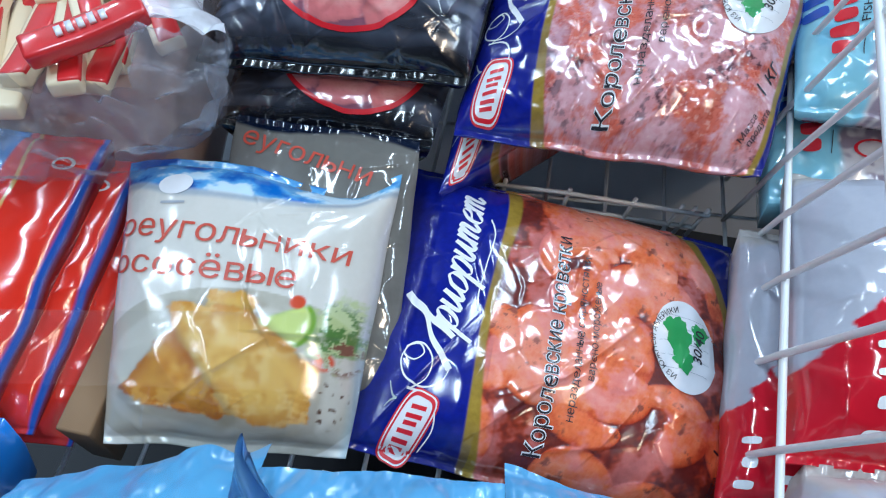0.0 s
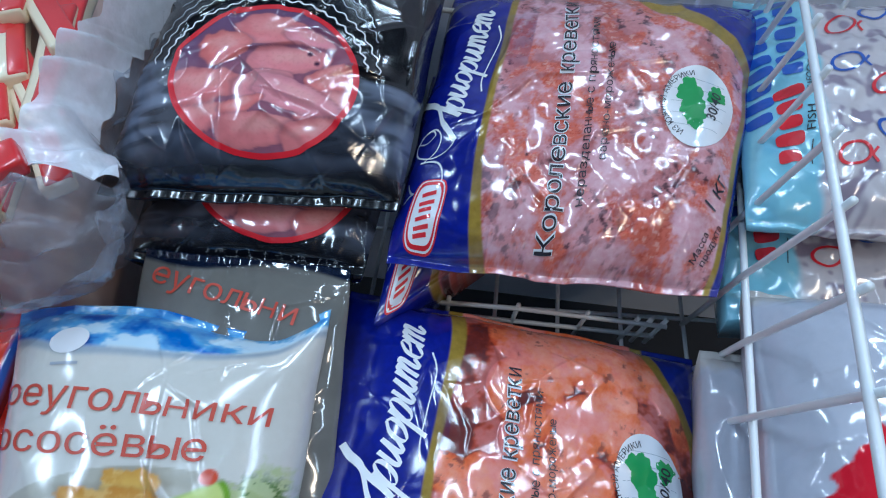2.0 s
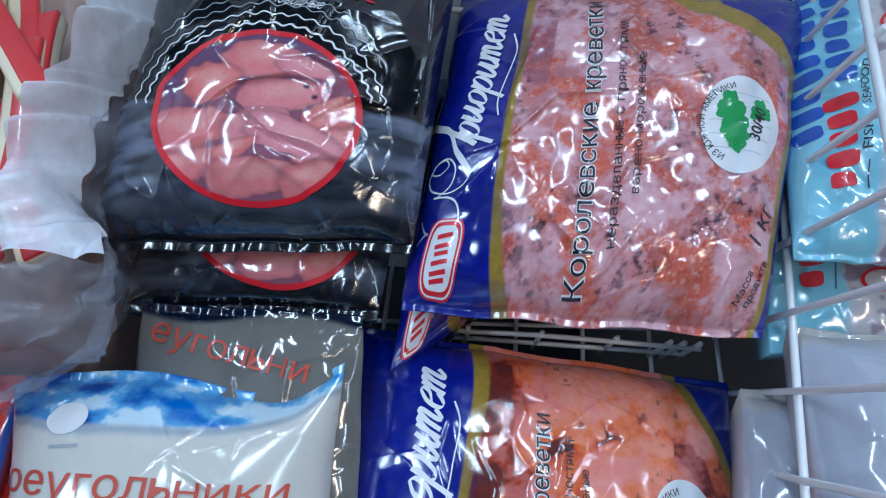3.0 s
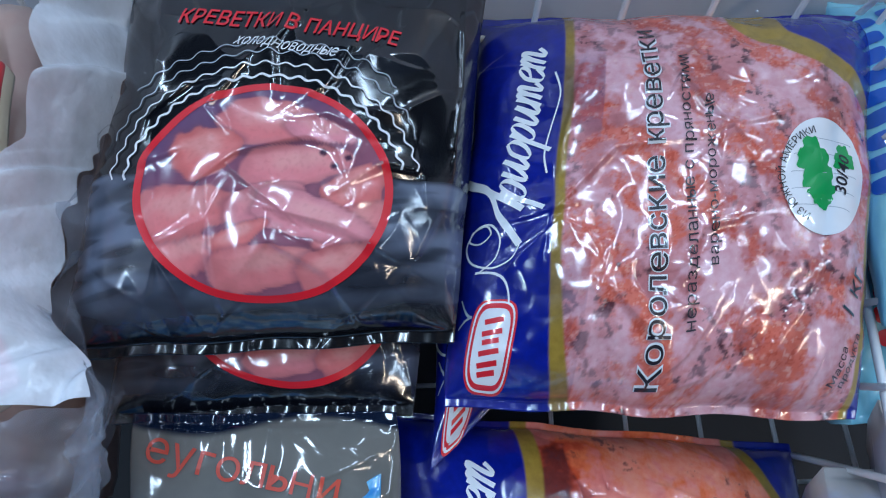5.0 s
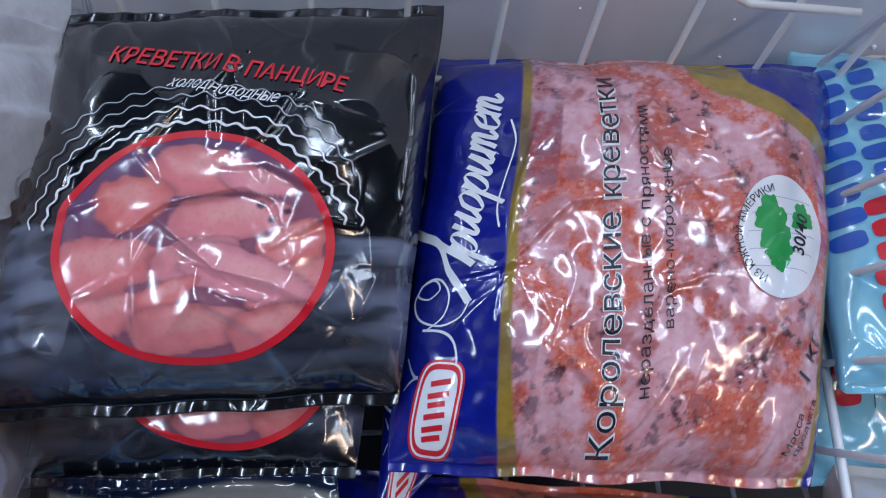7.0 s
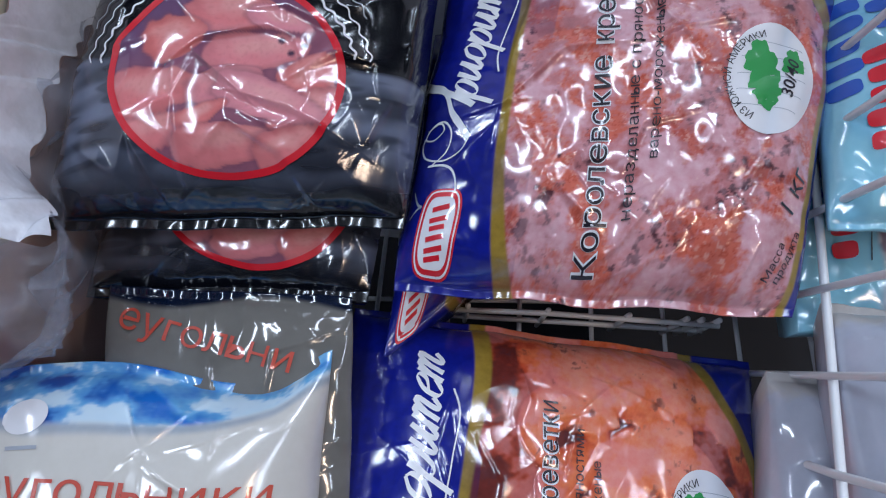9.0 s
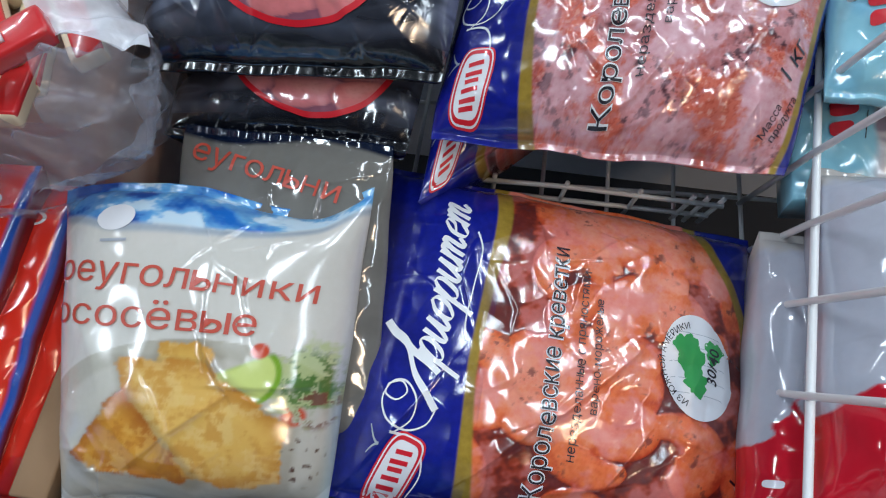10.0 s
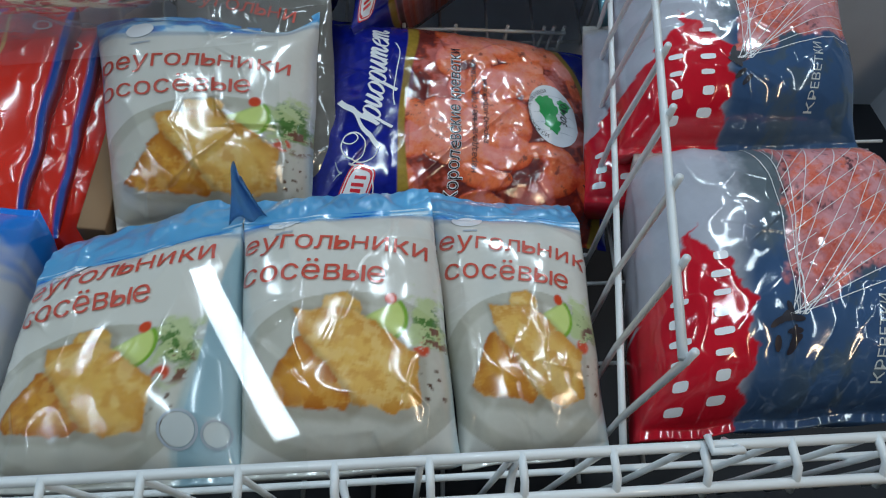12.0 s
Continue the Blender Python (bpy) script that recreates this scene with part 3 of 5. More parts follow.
# ---- wire basket: front ledge, floor grid, back panel ----
basket = thing("wire_basket", (0, 0.17, 0.47), "white plastic-coated wire basket hanging in the freezer", "wire basket")
ZR = 0.745
wire("ledge_rail", [along(-0.9, 0, ZR), along(0.9, 0, ZR)], 0.0027, basket)
wire("ledge_rail", [along(-0.9, 0.018, ZR - 0.006), along(0.9, 0.018, ZR - 0.006)], 0.0027, basket)
for k in range(-10, 12):
    s = 0.0435 * k
    wire("ledge_wire", [along(s, -0.001, ZR + 0.001), along(s, 0.012, ZR + 0.0005), along(s, 0.019, ZR - 0.007), along(s, 0.02, ZR - 0.013)], 0.0021, basket)
    wire("front_wire", [along(s - 0.004, 0.0, ZR - 0.003), along(s - 0.006, -0.004, 0.60), along(s - 0.008, -0.012, 0.475)], 0.0019, basket)
wire("front_rail", [along(-0.9, -0.006, 0.66), along(0.9, -0.006, 0.66)], 0.0022, basket)
wire("handle", [along(0.0, 0.002, 0.712), along(0.005, 0.022, 0.71), along(0.07, 0.024, 0.71), along(0.082, 0.02, 0.711), along(0.086, 0.004, 0.712), along(0.086, 0.0, 0.735)], 0.0024, basket)
for k in range(-7, 12):
    s = 0.0575 * k
    a = back(s, 0, 0)
    wire("back_wire", [a + Vector((0, 0, 0.47)), a + Vector((0, 0, 0.66)), a + Vector((0.003, 0.006, 0.86))], 0.0022, basket)
wire("back_rail", [back(-0.4, -0.004, 0.655), back(0.62, -0.004, 0.655)], 0.0026, basket)
wire("back_hook", [back(-0.095, -0.012, 0.74), back(-0.03, -0.012, 0.74), back(-0.012, -0.012, 0.746), back(-0.006, -0.012, 0.766), back(0.005, -0.012, 0.775), back(0.10, -0.012, 0.775), back(0.114, -0.012, 0.768), back(0.12, -0.012, 0.748), back(0.135, -0.012, 0.742), back(0.2, -0.012, 0.742)], 0.0026, basket)
for k in range(-4, 8):
    x = -0.19 + 0.06 * k
    wire("floor_wire", [Vector((x + 0.03, -0.19, 0.47)), Vector((x + 0.16, 0.56, 0.47))], 0.002, basket)
for k in range(9):
    y = -0.16 + 0.085 * k
    wire("floor_wire", [Vector((-0.44, y + 0.06, 0.466)), Vector((0.6, y - 0.06, 0.466))], 0.002, basket)

# a low cross panel between the two rows of bags
cross = thing("cross_divider", (0.15, 0.30, 0.47), "low white wire divider between the rows of bags", "wire divider")
wire("rail", [(0.045, 0.325, 0.517), (0.124, 0.313, 0.519), (0.25, 0.291, 0.517)], 0.0022, cross)
wire("rail", [(0.045, 0.333, 0.485), (0.25, 0.299, 0.485)], 0.0022, cross)
for x in (0.065, 0.124, 0.183, 0.225, 0.236, 0.248):
    y = 0.323 - 0.165 * (x - 0.065)
    wire("upright", [(x, y, 0.525), (x, y + 0.01, 0.466)], 0.0021, cross)
low = thing("cross_divider", (0.02, 0.03, 0.47), "low white wire divider between the rows of bags", "wire divider")
wire("rail", [(-0.08, 0.062, 0.517), (0.2, 0.008, 0.505)], 0.0021, low)
for x in (-0.06, 0.0, 0.06, 0.12, 0.18):
    wire("upright", [(x, 0.058 - 0.19 * (x + 0.06), 0.52), (x, 0.062 - 0.19 * (x + 0.06), 0.466)], 0.002, low)

# the long divider: two rails and a row of upright wires
divider = thing("long_divider", (0.23, 0.2, 0.47), "white wire divider panel standing between two baskets", "wire divider")


def div(s, z):
    lean = 0.038 * float(smooth(0.05, 0.33, np.array([s]))[0]) * (ZR - z) / 0.125
    q = s + lean
    return Vector((0.137 + 0.277 * q + 0.004 * (ZR - z) / 0.125, -0.173 + 0.96 * q, z))


wire("top_rail", [div(s, ZR) for s in np.linspace(0.0, 0.76, 12)], 0.0028, divider)
wire("lower_rail", [div(s - 0.03 * float(smooth(0.05, 0.33, np.array([s]))[0]), 0.62) for s in np.linspace(-0.02, 0.76, 16)], 0.0027, divider)
for k in range(15):
    s = 0.0 + 0.0535 * k
    wire("upright", [div(s, ZR + 0.010) + Vector((0.003, 0, 0)), div(s, ZR - 0.01) + Vector((0.003, 0, 0)), div(s, 0.62) + Vector((-0.003, 0, 0)), div(s, 0.53), div(s, 0.468)], 0.0024, divider)
wire("clip", [along(0.176, -0.004, ZR + 0.004), along(0.176, 0.004, ZR + 0.006), along(0.19, 0.004, ZR + 0.006), along(0.19, -0.004, ZR - 0.01)], 0.002, divider)

# ---- prints ----


def shrimp_field(seed, x, y, w, h, count, r0, r1):
    """Curled shrimps lying over one another: height 0..1, and the place along the body."""
    g = np.random.default_rng(seed)
    top, seg, who = np.zeros_like(x), np.zeros_like(x), np.zeros_like(x)
    for k in range(count):
        cx, cy, rad, turn = g.uniform(-0.02, w + 0.02), g.uniform(-0.02, h + 0.02), g.uniform(r0, r1), g.uniform(0, 6.28)
        dx, dy = x - cx, (y - cy) * g.uniform(1.0, 1.35)
        rho, th = np.hypot(dx, dy), np.mod(np.arctan2(dy, dx) - turn, 2 * np.pi)
        thick = rad * 0.74 * np.sqrt(np.clip(1 - (th / 4.6) ** 2, 0, 1)) * smooth(0.0, 0.5, th)
        d = 1 - ((rho - 0.8 * rad) / np.maximum(thick, 1e-4)) ** 2
        body = np.sqrt(np.clip(d, 0, 1)) * (th < 4.6) * (0.55 + 0.45 * g.uniform())
        hit = body > top
        top, seg, who = np.where(hit, body, top), np.where(hit, th * 4.5, seg), np.where(hit, g.uniform(), who)
    return top, seg, who


def shrimp_colours(seed, x, y, w, h, frost, count=70, r0=0.014, r1=0.024):
    """Frosted shrimps seen through film: pink ice, salmon bodies in slanting rows, dark speckled heads."""
    top, seg, who = shrimp_field(seed, x, y, w, h, count, r0, r1)
    big, mid, rough = Cloud(seed + 11, 0.075), Cloud(seed + 12, 0.03), Cloud(seed + 13, 0.014, 0.66)
    wx, wy = x + 0.007 * mid(y, x), y + 0.007 * mid(x + 3, y)
    rows = np.sin(2 * np.pi * (0.80 * wx + 0.60 * wy) / 0.052 + 1.2 * big(x * 0.7, y * 0.7))
    c = np.ones((len(x), 3)) * np.array(lin(208, 136, 140))
    salmon = smooth(-0.45, 0.65, 0.7 * rows + 0.5 * mid(wx, wy) + 0.4 * (top - 0.5) + 0.25 * rough(x, y))
    c = blend(c, lin(222, 104, 76), salmon * 0.8)
    c = blend(c, lin(190, 70, 50), smooth(0.3, 1.1, rough(wx, wy) + 0.5 * mid(y, wx)) * salmon * 0.6)
    # shade in the grooves between bodies, painted into the colour
    c = blend(c, lin(150, 70, 76), smooth(0.35, 0.05, top) * 0.35)
    heads = smooth(0.1, 0.8, big(x + 9, y) + 0.5 * mid(y + 2, x)) * smooth(0.5, -0.4, rows)
    c = blend(c, lin(64, 34, 48), heads * smooth(0.0, 0.7, rough(x * 1.1 + 4, y)) * 0.9)
    veil = smooth(-0.5, 0.9, 0.7 * big(x, y) - 0.55 * rows + 0.45 * mid(x + 6, y) + 0.2 * rough(y, x)) * frost
    c = blend(c, lin(230, 180, 192), veil * (1 - 0.6 * heads))
    crystals = smooth(0.55, 1.3, rough(x * 1.6 + 7, y * 1.6)) * smooth(0.2, 0.8, salmon)
    return blend(c, lin(250, 216, 206), crystals * 0.3 * min(1, frost * 1.5)), top


CROWDS = ((48, 0.020, 0.031), (46, 0.022, 0.036))  # shrimps in a bag: how many, least and greatest radius


def blue_art(seed, sheet, frost, orange):
    def art(u, v, x, y):
        c, top = shrimp_colours(seed, x, y, sheet.width, sheet.height, frost, *CROWDS[orange > 0.5])
        if orange > 0.5:
            blot, small = Cloud(seed + 60, 0.06)(x, y), Cloud(seed + 61, 0.018, 0.66)(x, y)
            # orange bodies with shading painted in: lighter crowns, dark gaps between shrimps
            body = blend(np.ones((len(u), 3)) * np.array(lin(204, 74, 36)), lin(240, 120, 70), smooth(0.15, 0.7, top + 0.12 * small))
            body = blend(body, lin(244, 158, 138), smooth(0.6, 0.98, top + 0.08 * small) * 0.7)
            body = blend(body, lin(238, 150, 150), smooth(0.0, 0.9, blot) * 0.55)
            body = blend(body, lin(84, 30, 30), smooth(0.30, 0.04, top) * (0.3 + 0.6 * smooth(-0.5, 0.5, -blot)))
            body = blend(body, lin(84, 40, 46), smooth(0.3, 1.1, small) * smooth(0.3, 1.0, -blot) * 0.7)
            c = c * 0.05 + body * 0.95
        gold, navy = lin(160, 132, 52), lin(16, 30, 140)
        shade = Waves(seed + 40, 0.1)(x, y)
        low = np.clip(1 - v / 0.4, 0, 1) ** 2
        left = (0.262 + 0.022 * low + 0.02 * smooth(0.5, 0.9, v)) if orange > 0.5 else (0.208 + 0.052 * low)
        band = 0.022 + 0.026 * low + (0.018 * smooth(0.5, 0.9, v) if orange > 0.5 else 0)
        right = (0.93 - 0.12 * smooth(0.6, 1.0, v)) if orange > 0.5 else (0.955 - 0.36 * smooth(0.66, 0.9, v))
        edge = 0.035 if orange > 0.5 else 0.02 + 0.11 * smooth(0.62, 0.82, v)
        c = blend(c, gold, smooth(left + band + 0.004, left + band - 0.004, u))
        c = blend(c, navy, smooth(left + 0.003, left - 0.003, u))
        c = blend(c, gold, smooth(right - 0.004, right + 0.004, u))
        c = blend(c, navy, smooth(right + edge - 0.004, right + edge + 0.004, u))
        return blend(c, lin(12, 18, 96), (u < 0.3) * 0.4 * smooth(-0.2, 0.9, shade))
    return art


def blue_bag(corners, bulge, seed, frost, deep, label, orange=0.0, printed=True, emblem=(0.10, 0.12, -0.06), word=(0.142, 0.42, 0.0145, 87), title=(0.490, 0.045, 0.83, 95), spot=(0.815, 0.49), folds=(), strewn=14):
    sh = Sheet(corners, bulge, seed, 0.0008, 0.02, 3.4, 0.0007, 0.03 if orange < 0.5 else 0.045, folds=folds)
    sh.random_folds(seed + 70, strewn, 0.0011)
    crowd = CROWDS[orange > 0.5]
    deepest = 0.0014 if orange < 0.5 else 0.0020
    sh.relief = lambda x, y: deepest * shrimp_field(seed, x, y, sh.width, sh.height, *crowd)[0] * smooth(0.30, 0.36, x / sh.width) * smooth(0.94, 0.9, x / sh.width)
    root = bag("shrimp_bag", sh, blue_art(seed, sh, frost, orange), FILM_WINDOW, deep, label, group="blue shrimp bags", cell=0.0009 if printed else 0.0014)
    W, H = sh.width, sh.height
    # emblem: a white capsule with a red rim, plain red bars and a small tail fin
    lu, lv, tip = emblem
    cap = lambda a: 1 / (abs(math.cos(a)) ** 4 + abs(math.sin(a)) ** 4) ** 0.25
    badge = disc("emblem", root, sh, lu, lv, 0.0132, 0.0262, INK_RED, 0.0006, shape=cap, turn=tip, label="red emblem edge")
    belongs(disc("emblem_field", root, sh, lu, lv, 0.0120, 0.0250, INK_WHITE, 0.0009, shape=cap, turn=tip, label="white emblem field"), badge)
    belongs(disc("emblem_ring", root, sh, lu, lv, 0.0110, 0.0238, INK_RED, 0.0011, 0.88, shape=cap, turn=tip), badge)
    for k, (t, wide, slant) in enumerate(((-0.0150, 0.0050, 0.22), (-0.0100, 0.0056, 0.22), (-0.0035, 0.0056, 0.22), (0.0025, 0.0046, 0.22), (0.0075, 0.0056, 0.22), (0.0140, 0.0052, 0.22))):
        belongs(stroke("emblem_bar", root, sh, [(lu + (d * math.cos(tip) - (t + slant * d) * math.sin(tip)) / W, lv + (d * math.sin(tip) + (t + slant * d) * math.cos(tip)) / H) for d in np.linspace(-wide, wide, 6)], 0.0030, INK_RED, 0.0012), badge)
    for bend in (0.9, -0.5):
        stroke("fin", root, sh, [(lu + (-0.0125 - 0.007 * t) / W, lv + (0.017 + bend * 0.013 * t * t) / H) for t in np.linspace(0, 1, 10)], lambda t: 0.0018 * (1 - 0.7 * t), INK_GREY, 0.0010)
    script_word(root, sh, *word, INK_WHITE)
    if not printed:
        return root
    tu, tv, span, turned = title
    for dl, m, b in ((0.0008, INK_WHITE, 0.035), (0.0011, INK_DARK, 0.0)):
        lettering(root, sh, "Королевские креветки", tu, tv, span * H, 0.0125, turned, m, dl, bold=b, label="dark lettering with a pale edge")
    lettering(root, sh, "неразделанные с пряностями", tu + 0.055, tv + 0.11, 0.75 * span * H, 0.0064, turned, INK_DARK)
    lettering(root, sh, "варено-мороженые", tu + 0.092, tv + 0.24, 0.46 * span * H, 0.0058, turned, INK_DARK)
    lettering(root, sh, "1 кг", 0.925, 0.20, 0.027, 0.0115, 78, INK_DARK, shear=0.2)
    lettering(root, sh, "Масса", 0.895, 0.06, 0.022, 0.005, 75, INK_DARK)
    lettering(root, sh, "продукта", 0.925, 0.06, 0.03, 0.005, 75, INK_DARK)
    su, sv = spot
    sticker = disc("sticker", root, sh, su, sv, 0.027, 0.0365, INK_WHITE, 0.0009, turn=0.12, label="white oval origin sticker with a green map")
    g = random.Random(seed)
    for dx, dy, a, b in ((-0.009, 0.012, 0.009, 0.010), (-0.004, 0.001, 0.009, 0.013), (-0.001, -0.012, 0.008, 0.008), (0.012, 0.012, 0.007, 0.008)):
        ph = g.uniform(0, 6)
        belongs(disc("map_patch", root, sh, su + dx / W, sv + dy / H, a, b, INK_GREEN, 0.0012, rings=3, sides=40, shape=lambda t, ph=ph: 1 + 0.16 * math.sin(3 * t + ph) + 0.10 * math.sin(7 * t + 2 * ph) + 0.06 * math.sin(13 * t + ph)), sticker)
    for k in range(-2, 3):
        belongs(stroke("globe_line", root, sh, [(su + (0.021 * math.cos(0.28 * k) * math.cos(t)) / W, sv + (0.028 * math.sin(0.28 * k) * 1.4 + 0.002 * math.sin(t)) / H) for t in np.linspace(0, math.pi, 14)], 0.0004, INK_GREY, 0.0010), sticker)
    h0 = radians(160)
    belongs(lettering(root, sh, "ИЗ ЮЖНОЙ АМЕРИКИ", su + 0.0215 * math.cos(h0 + math.pi / 2) / W, sv + 0.0258 * math.sin(h0 + math.pi / 2) / H, 0.066, 0.0046, 160, INK_DARK, 0.0013, bend=-0.0265), sticker)
    belongs(lettering(root, sh, "30/40", su + 0.014 / W, sv - 0.011 / H, 0.025, 0.0078, 86, INK_DARK, 0.0014, shear=0.2, bold=0.015), sticker)
    return root


BLUE1 = [(0.013, 0.302, 0.610), (0.245, 0.257, 0.620), (0.345, 0.513, 0.674), (0.080, 0.558, 0.656)]
FOLDS1 = [
    (0.0022, (0.115, 0.385), (0.214, 0.401), (0.334, 0.537), (0.482, 0.554)), (0.0018, (0.25, 0.76), (0.219, 0.586), (0.213, 0.413)),
    (0.0024, (0.50, 0.79), (0.473, 0.724), (0.594, 0.587), (0.711, 0.625)), (0.0018, (0.36, 0.22), (0.484, 0.125)), (0.0020, (0.434, 0.03), (0.532, 0.106), (0.585, 0.187)),
    (0.0020, (0.454, 0.03), (0.606, 0.073), (0.634, 0.154)), (0.0018, (0.818, 0.03), (0.849, 0.13), (0.891, 0.05)), (0.0018, (0.517, 0.275), (0.537, 0.359), (0.62, 0.38)),
]
blue_bag(BLUE1, 0.045, 11, 0.85, 0.03, "blue and gold bag of pink frosted shrimps, clear window", folds=FOLDS1)
blue_bag([(0.002, 0.274, 0.570), (0.17, 0.40, 0.563), (0.27, 0.52, 0.60), (0.06, 0.53, 0.59)], 0.022, 17, 0.5, 0.085, "blue and gold shrimp bag lying under another one", printed=False)
BLUE2 = [(-0.067, 0.078, 0.528), (0.228, 0.023, 0.480), (0.268, 0.264, 0.506), (-0.016, 0.322, 0.542)]
FOLDS2 = [
    (0.0022, (0.355, 0.224), (0.48, 0.30), (0.646, 0.51)), (0.0018, (0.054, 0.056), (0.201, 0.339)), (0.0020, (0.30, 0.103), (0.397, 0.218), (0.50, 0.37)),
    (0.0020, (0.453, 0.086), (0.591, 0.139), (0.667, 0.275)), (0.0018, (0.49, 0.468), (0.536, 0.43), (0.604, 0.464)),
]
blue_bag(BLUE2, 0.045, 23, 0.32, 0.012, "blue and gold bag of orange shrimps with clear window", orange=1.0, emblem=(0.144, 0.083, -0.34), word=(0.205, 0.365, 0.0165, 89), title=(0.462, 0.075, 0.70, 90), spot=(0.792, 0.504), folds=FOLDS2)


# ---- black shrimp bags ----
def black_art(seed, sheet):
    def art(u, v, x, y):
        c = np.ones((len(u), 3)) * np.array(lin(9, 12, 20))
        n, m = Waves(seed + 31, 0.06, 20), Waves(seed + 32, 0.018, 24)
        shore = 0.43 - 0.08 * u + 0.012 * n(x, y)
        land = smooth(shore + 0.008, shore - 0.008, v) * smooth(0.03, 0.22, v)
        rock = smooth(-0.7, 0.8, n(x * 0.5, y * 2.6) + 0.5 * m(x * 0.4, y * 1.4))
        c = blend(c, lin(122, 132, 156), land * (0.25 + 0.75 * rock) * 0.85)
        c = blend(c, lin(22, 28, 40), land * smooth(0.2, 0.8, m(x * 0.4 + 2, y * 1.7)) * 0.6)
        return blend(c, lin(26, 34, 50), smooth(0.5, 1.1, n(x + 4, y)) * 0.3)
    return art


def shrimp_disc_art(seed, r):
    def colour(x, y):
        g = np.random.default_rng(seed)
        c = np.ones((len(x), 3)) * np.array(lin(150, 92, 112))
        n = Waves(seed, 0.2, 20)(x, y)
        peel, dusk = Waves(seed + 5, 0.06, 30)(x, y), lin(122, 74, 96)
        c = blend(c, lin(104, 80, 118), smooth(0.1, 0.8, y / r - 0.4 * x / r) * 0.8)
        # the pile, from the ones behind to the ones in front
        for px, py, a, b, t in ((0.75, -0.05, 0.30, 0.22, 0.8), (-0.62, -0.55, 0.36, 0.20, 0.1), (0.10, 0.66, 0.44, 0.24, -0.10), (0.50, 0.55, 0.30, 0.12, -0.35), (-0.42, 0.42, 0.31, 0.25, 0.25), (0.72, -0.42, 0.40, 0.22, 0.5), (-0.62, -0.15, 0.46, 0.26, 0.12), (0.30, 0.22, 0.48, 0.21, 0.10), (0.02, -0.12, 0.34, 0.17, 0.35), (0.40, -0.30, 0.52, 0.20, -0.38), (-0.20, -0.42, 0.26, 0.11, 0.5), (0.0, -0.72, 0.50, 0.20, 0.06), (0.55, -0.72, 0.36, 0.17, 0.35)):
            dx, dy = x / r - px, y / r - py
            along_body, across = (dx * math.cos(t) + dy * math.sin(t)) / a, (-dx * math.sin(t) + dy * math.cos(t)) / b
            e = np.hypot(along_body, across * (1 + 0.35 * along_body)) + 0.05 * n
            tone = g.uniform(0, 1)
            base = np.array(lin(238, 152, 164)) * (1 - tone) + np.array(lin(230, 122, 120)) * tone
            c = blend(c, dusk, smooth(1.2, 0.95, e) * 0.5)
            c = blend(c, base * 0.78, smooth(1.02, 0.94, e))
            c = blend(c, base, smooth(1.0, 0.6, e))
            c = blend(c, lin(240, 178, 172), smooth(0.75, 0.1, np.hypot(along_body * 0.8, across - 0.3) + 0.1 * n) * 0.55)
            c = blend(c, base * 0.8, smooth(0.5, 0.95, np.sin(along_body * 9 + g.uniform(0, 6))) * smooth(1.0, 0.8, e) * 0.15)
            c = blend(c, base * 0.75, smooth(0.3, 0.9, peel) * smooth(1.0, 0.9, e) * 0.22)
        for px, py in ((0.70, 0.27), (0.58, 0.20), (0.50, 0.34)):
            c = blend(c, lin(70, 40, 66), smooth(0.045, 0.02, np.hypot(x / r - px, y / r - py)))
        return c
    return colour


def printed_photo(name, root, sheet, u, v, r, colour, mat, lift, rv=None, label="", lean=0.0):
    """A round printed photograph with its own colours."""
    rings, sides = 70, 180
    q, a = np.meshgrid(np.linspace(0.0, 1, rings + 1), np.linspace(0, 2 * np.pi, sides, endpoint=False), indexing="ij")
    x, y = (r * q * np.cos(a)).ravel(), ((rv or r) * q * np.sin(a)).ravel()
    ids = np.arange((rings + 1) * sides).reshape(rings + 1, sides)
    nxt = np.roll(ids, -1, axis=1)
    faces = np.stack([ids[:-1], ids[1:], nxt[1:], nxt[:-1]], -1).reshape(-1, 4).tolist()
    ob = stick_on(name, root, sheet, np.stack([u + (x + lean * y) / sheet.width, v + y / sheet.height], -1), faces, mat, lift, label)
    c = np.ones((len(x), 4))
    c[:, :3] = colour(x, y)
    layer = ob.data.color_attributes.new("tint", "FLOAT_COLOR", "POINT")
    layer.data.foreach_set("color", c.ravel())
    return ob


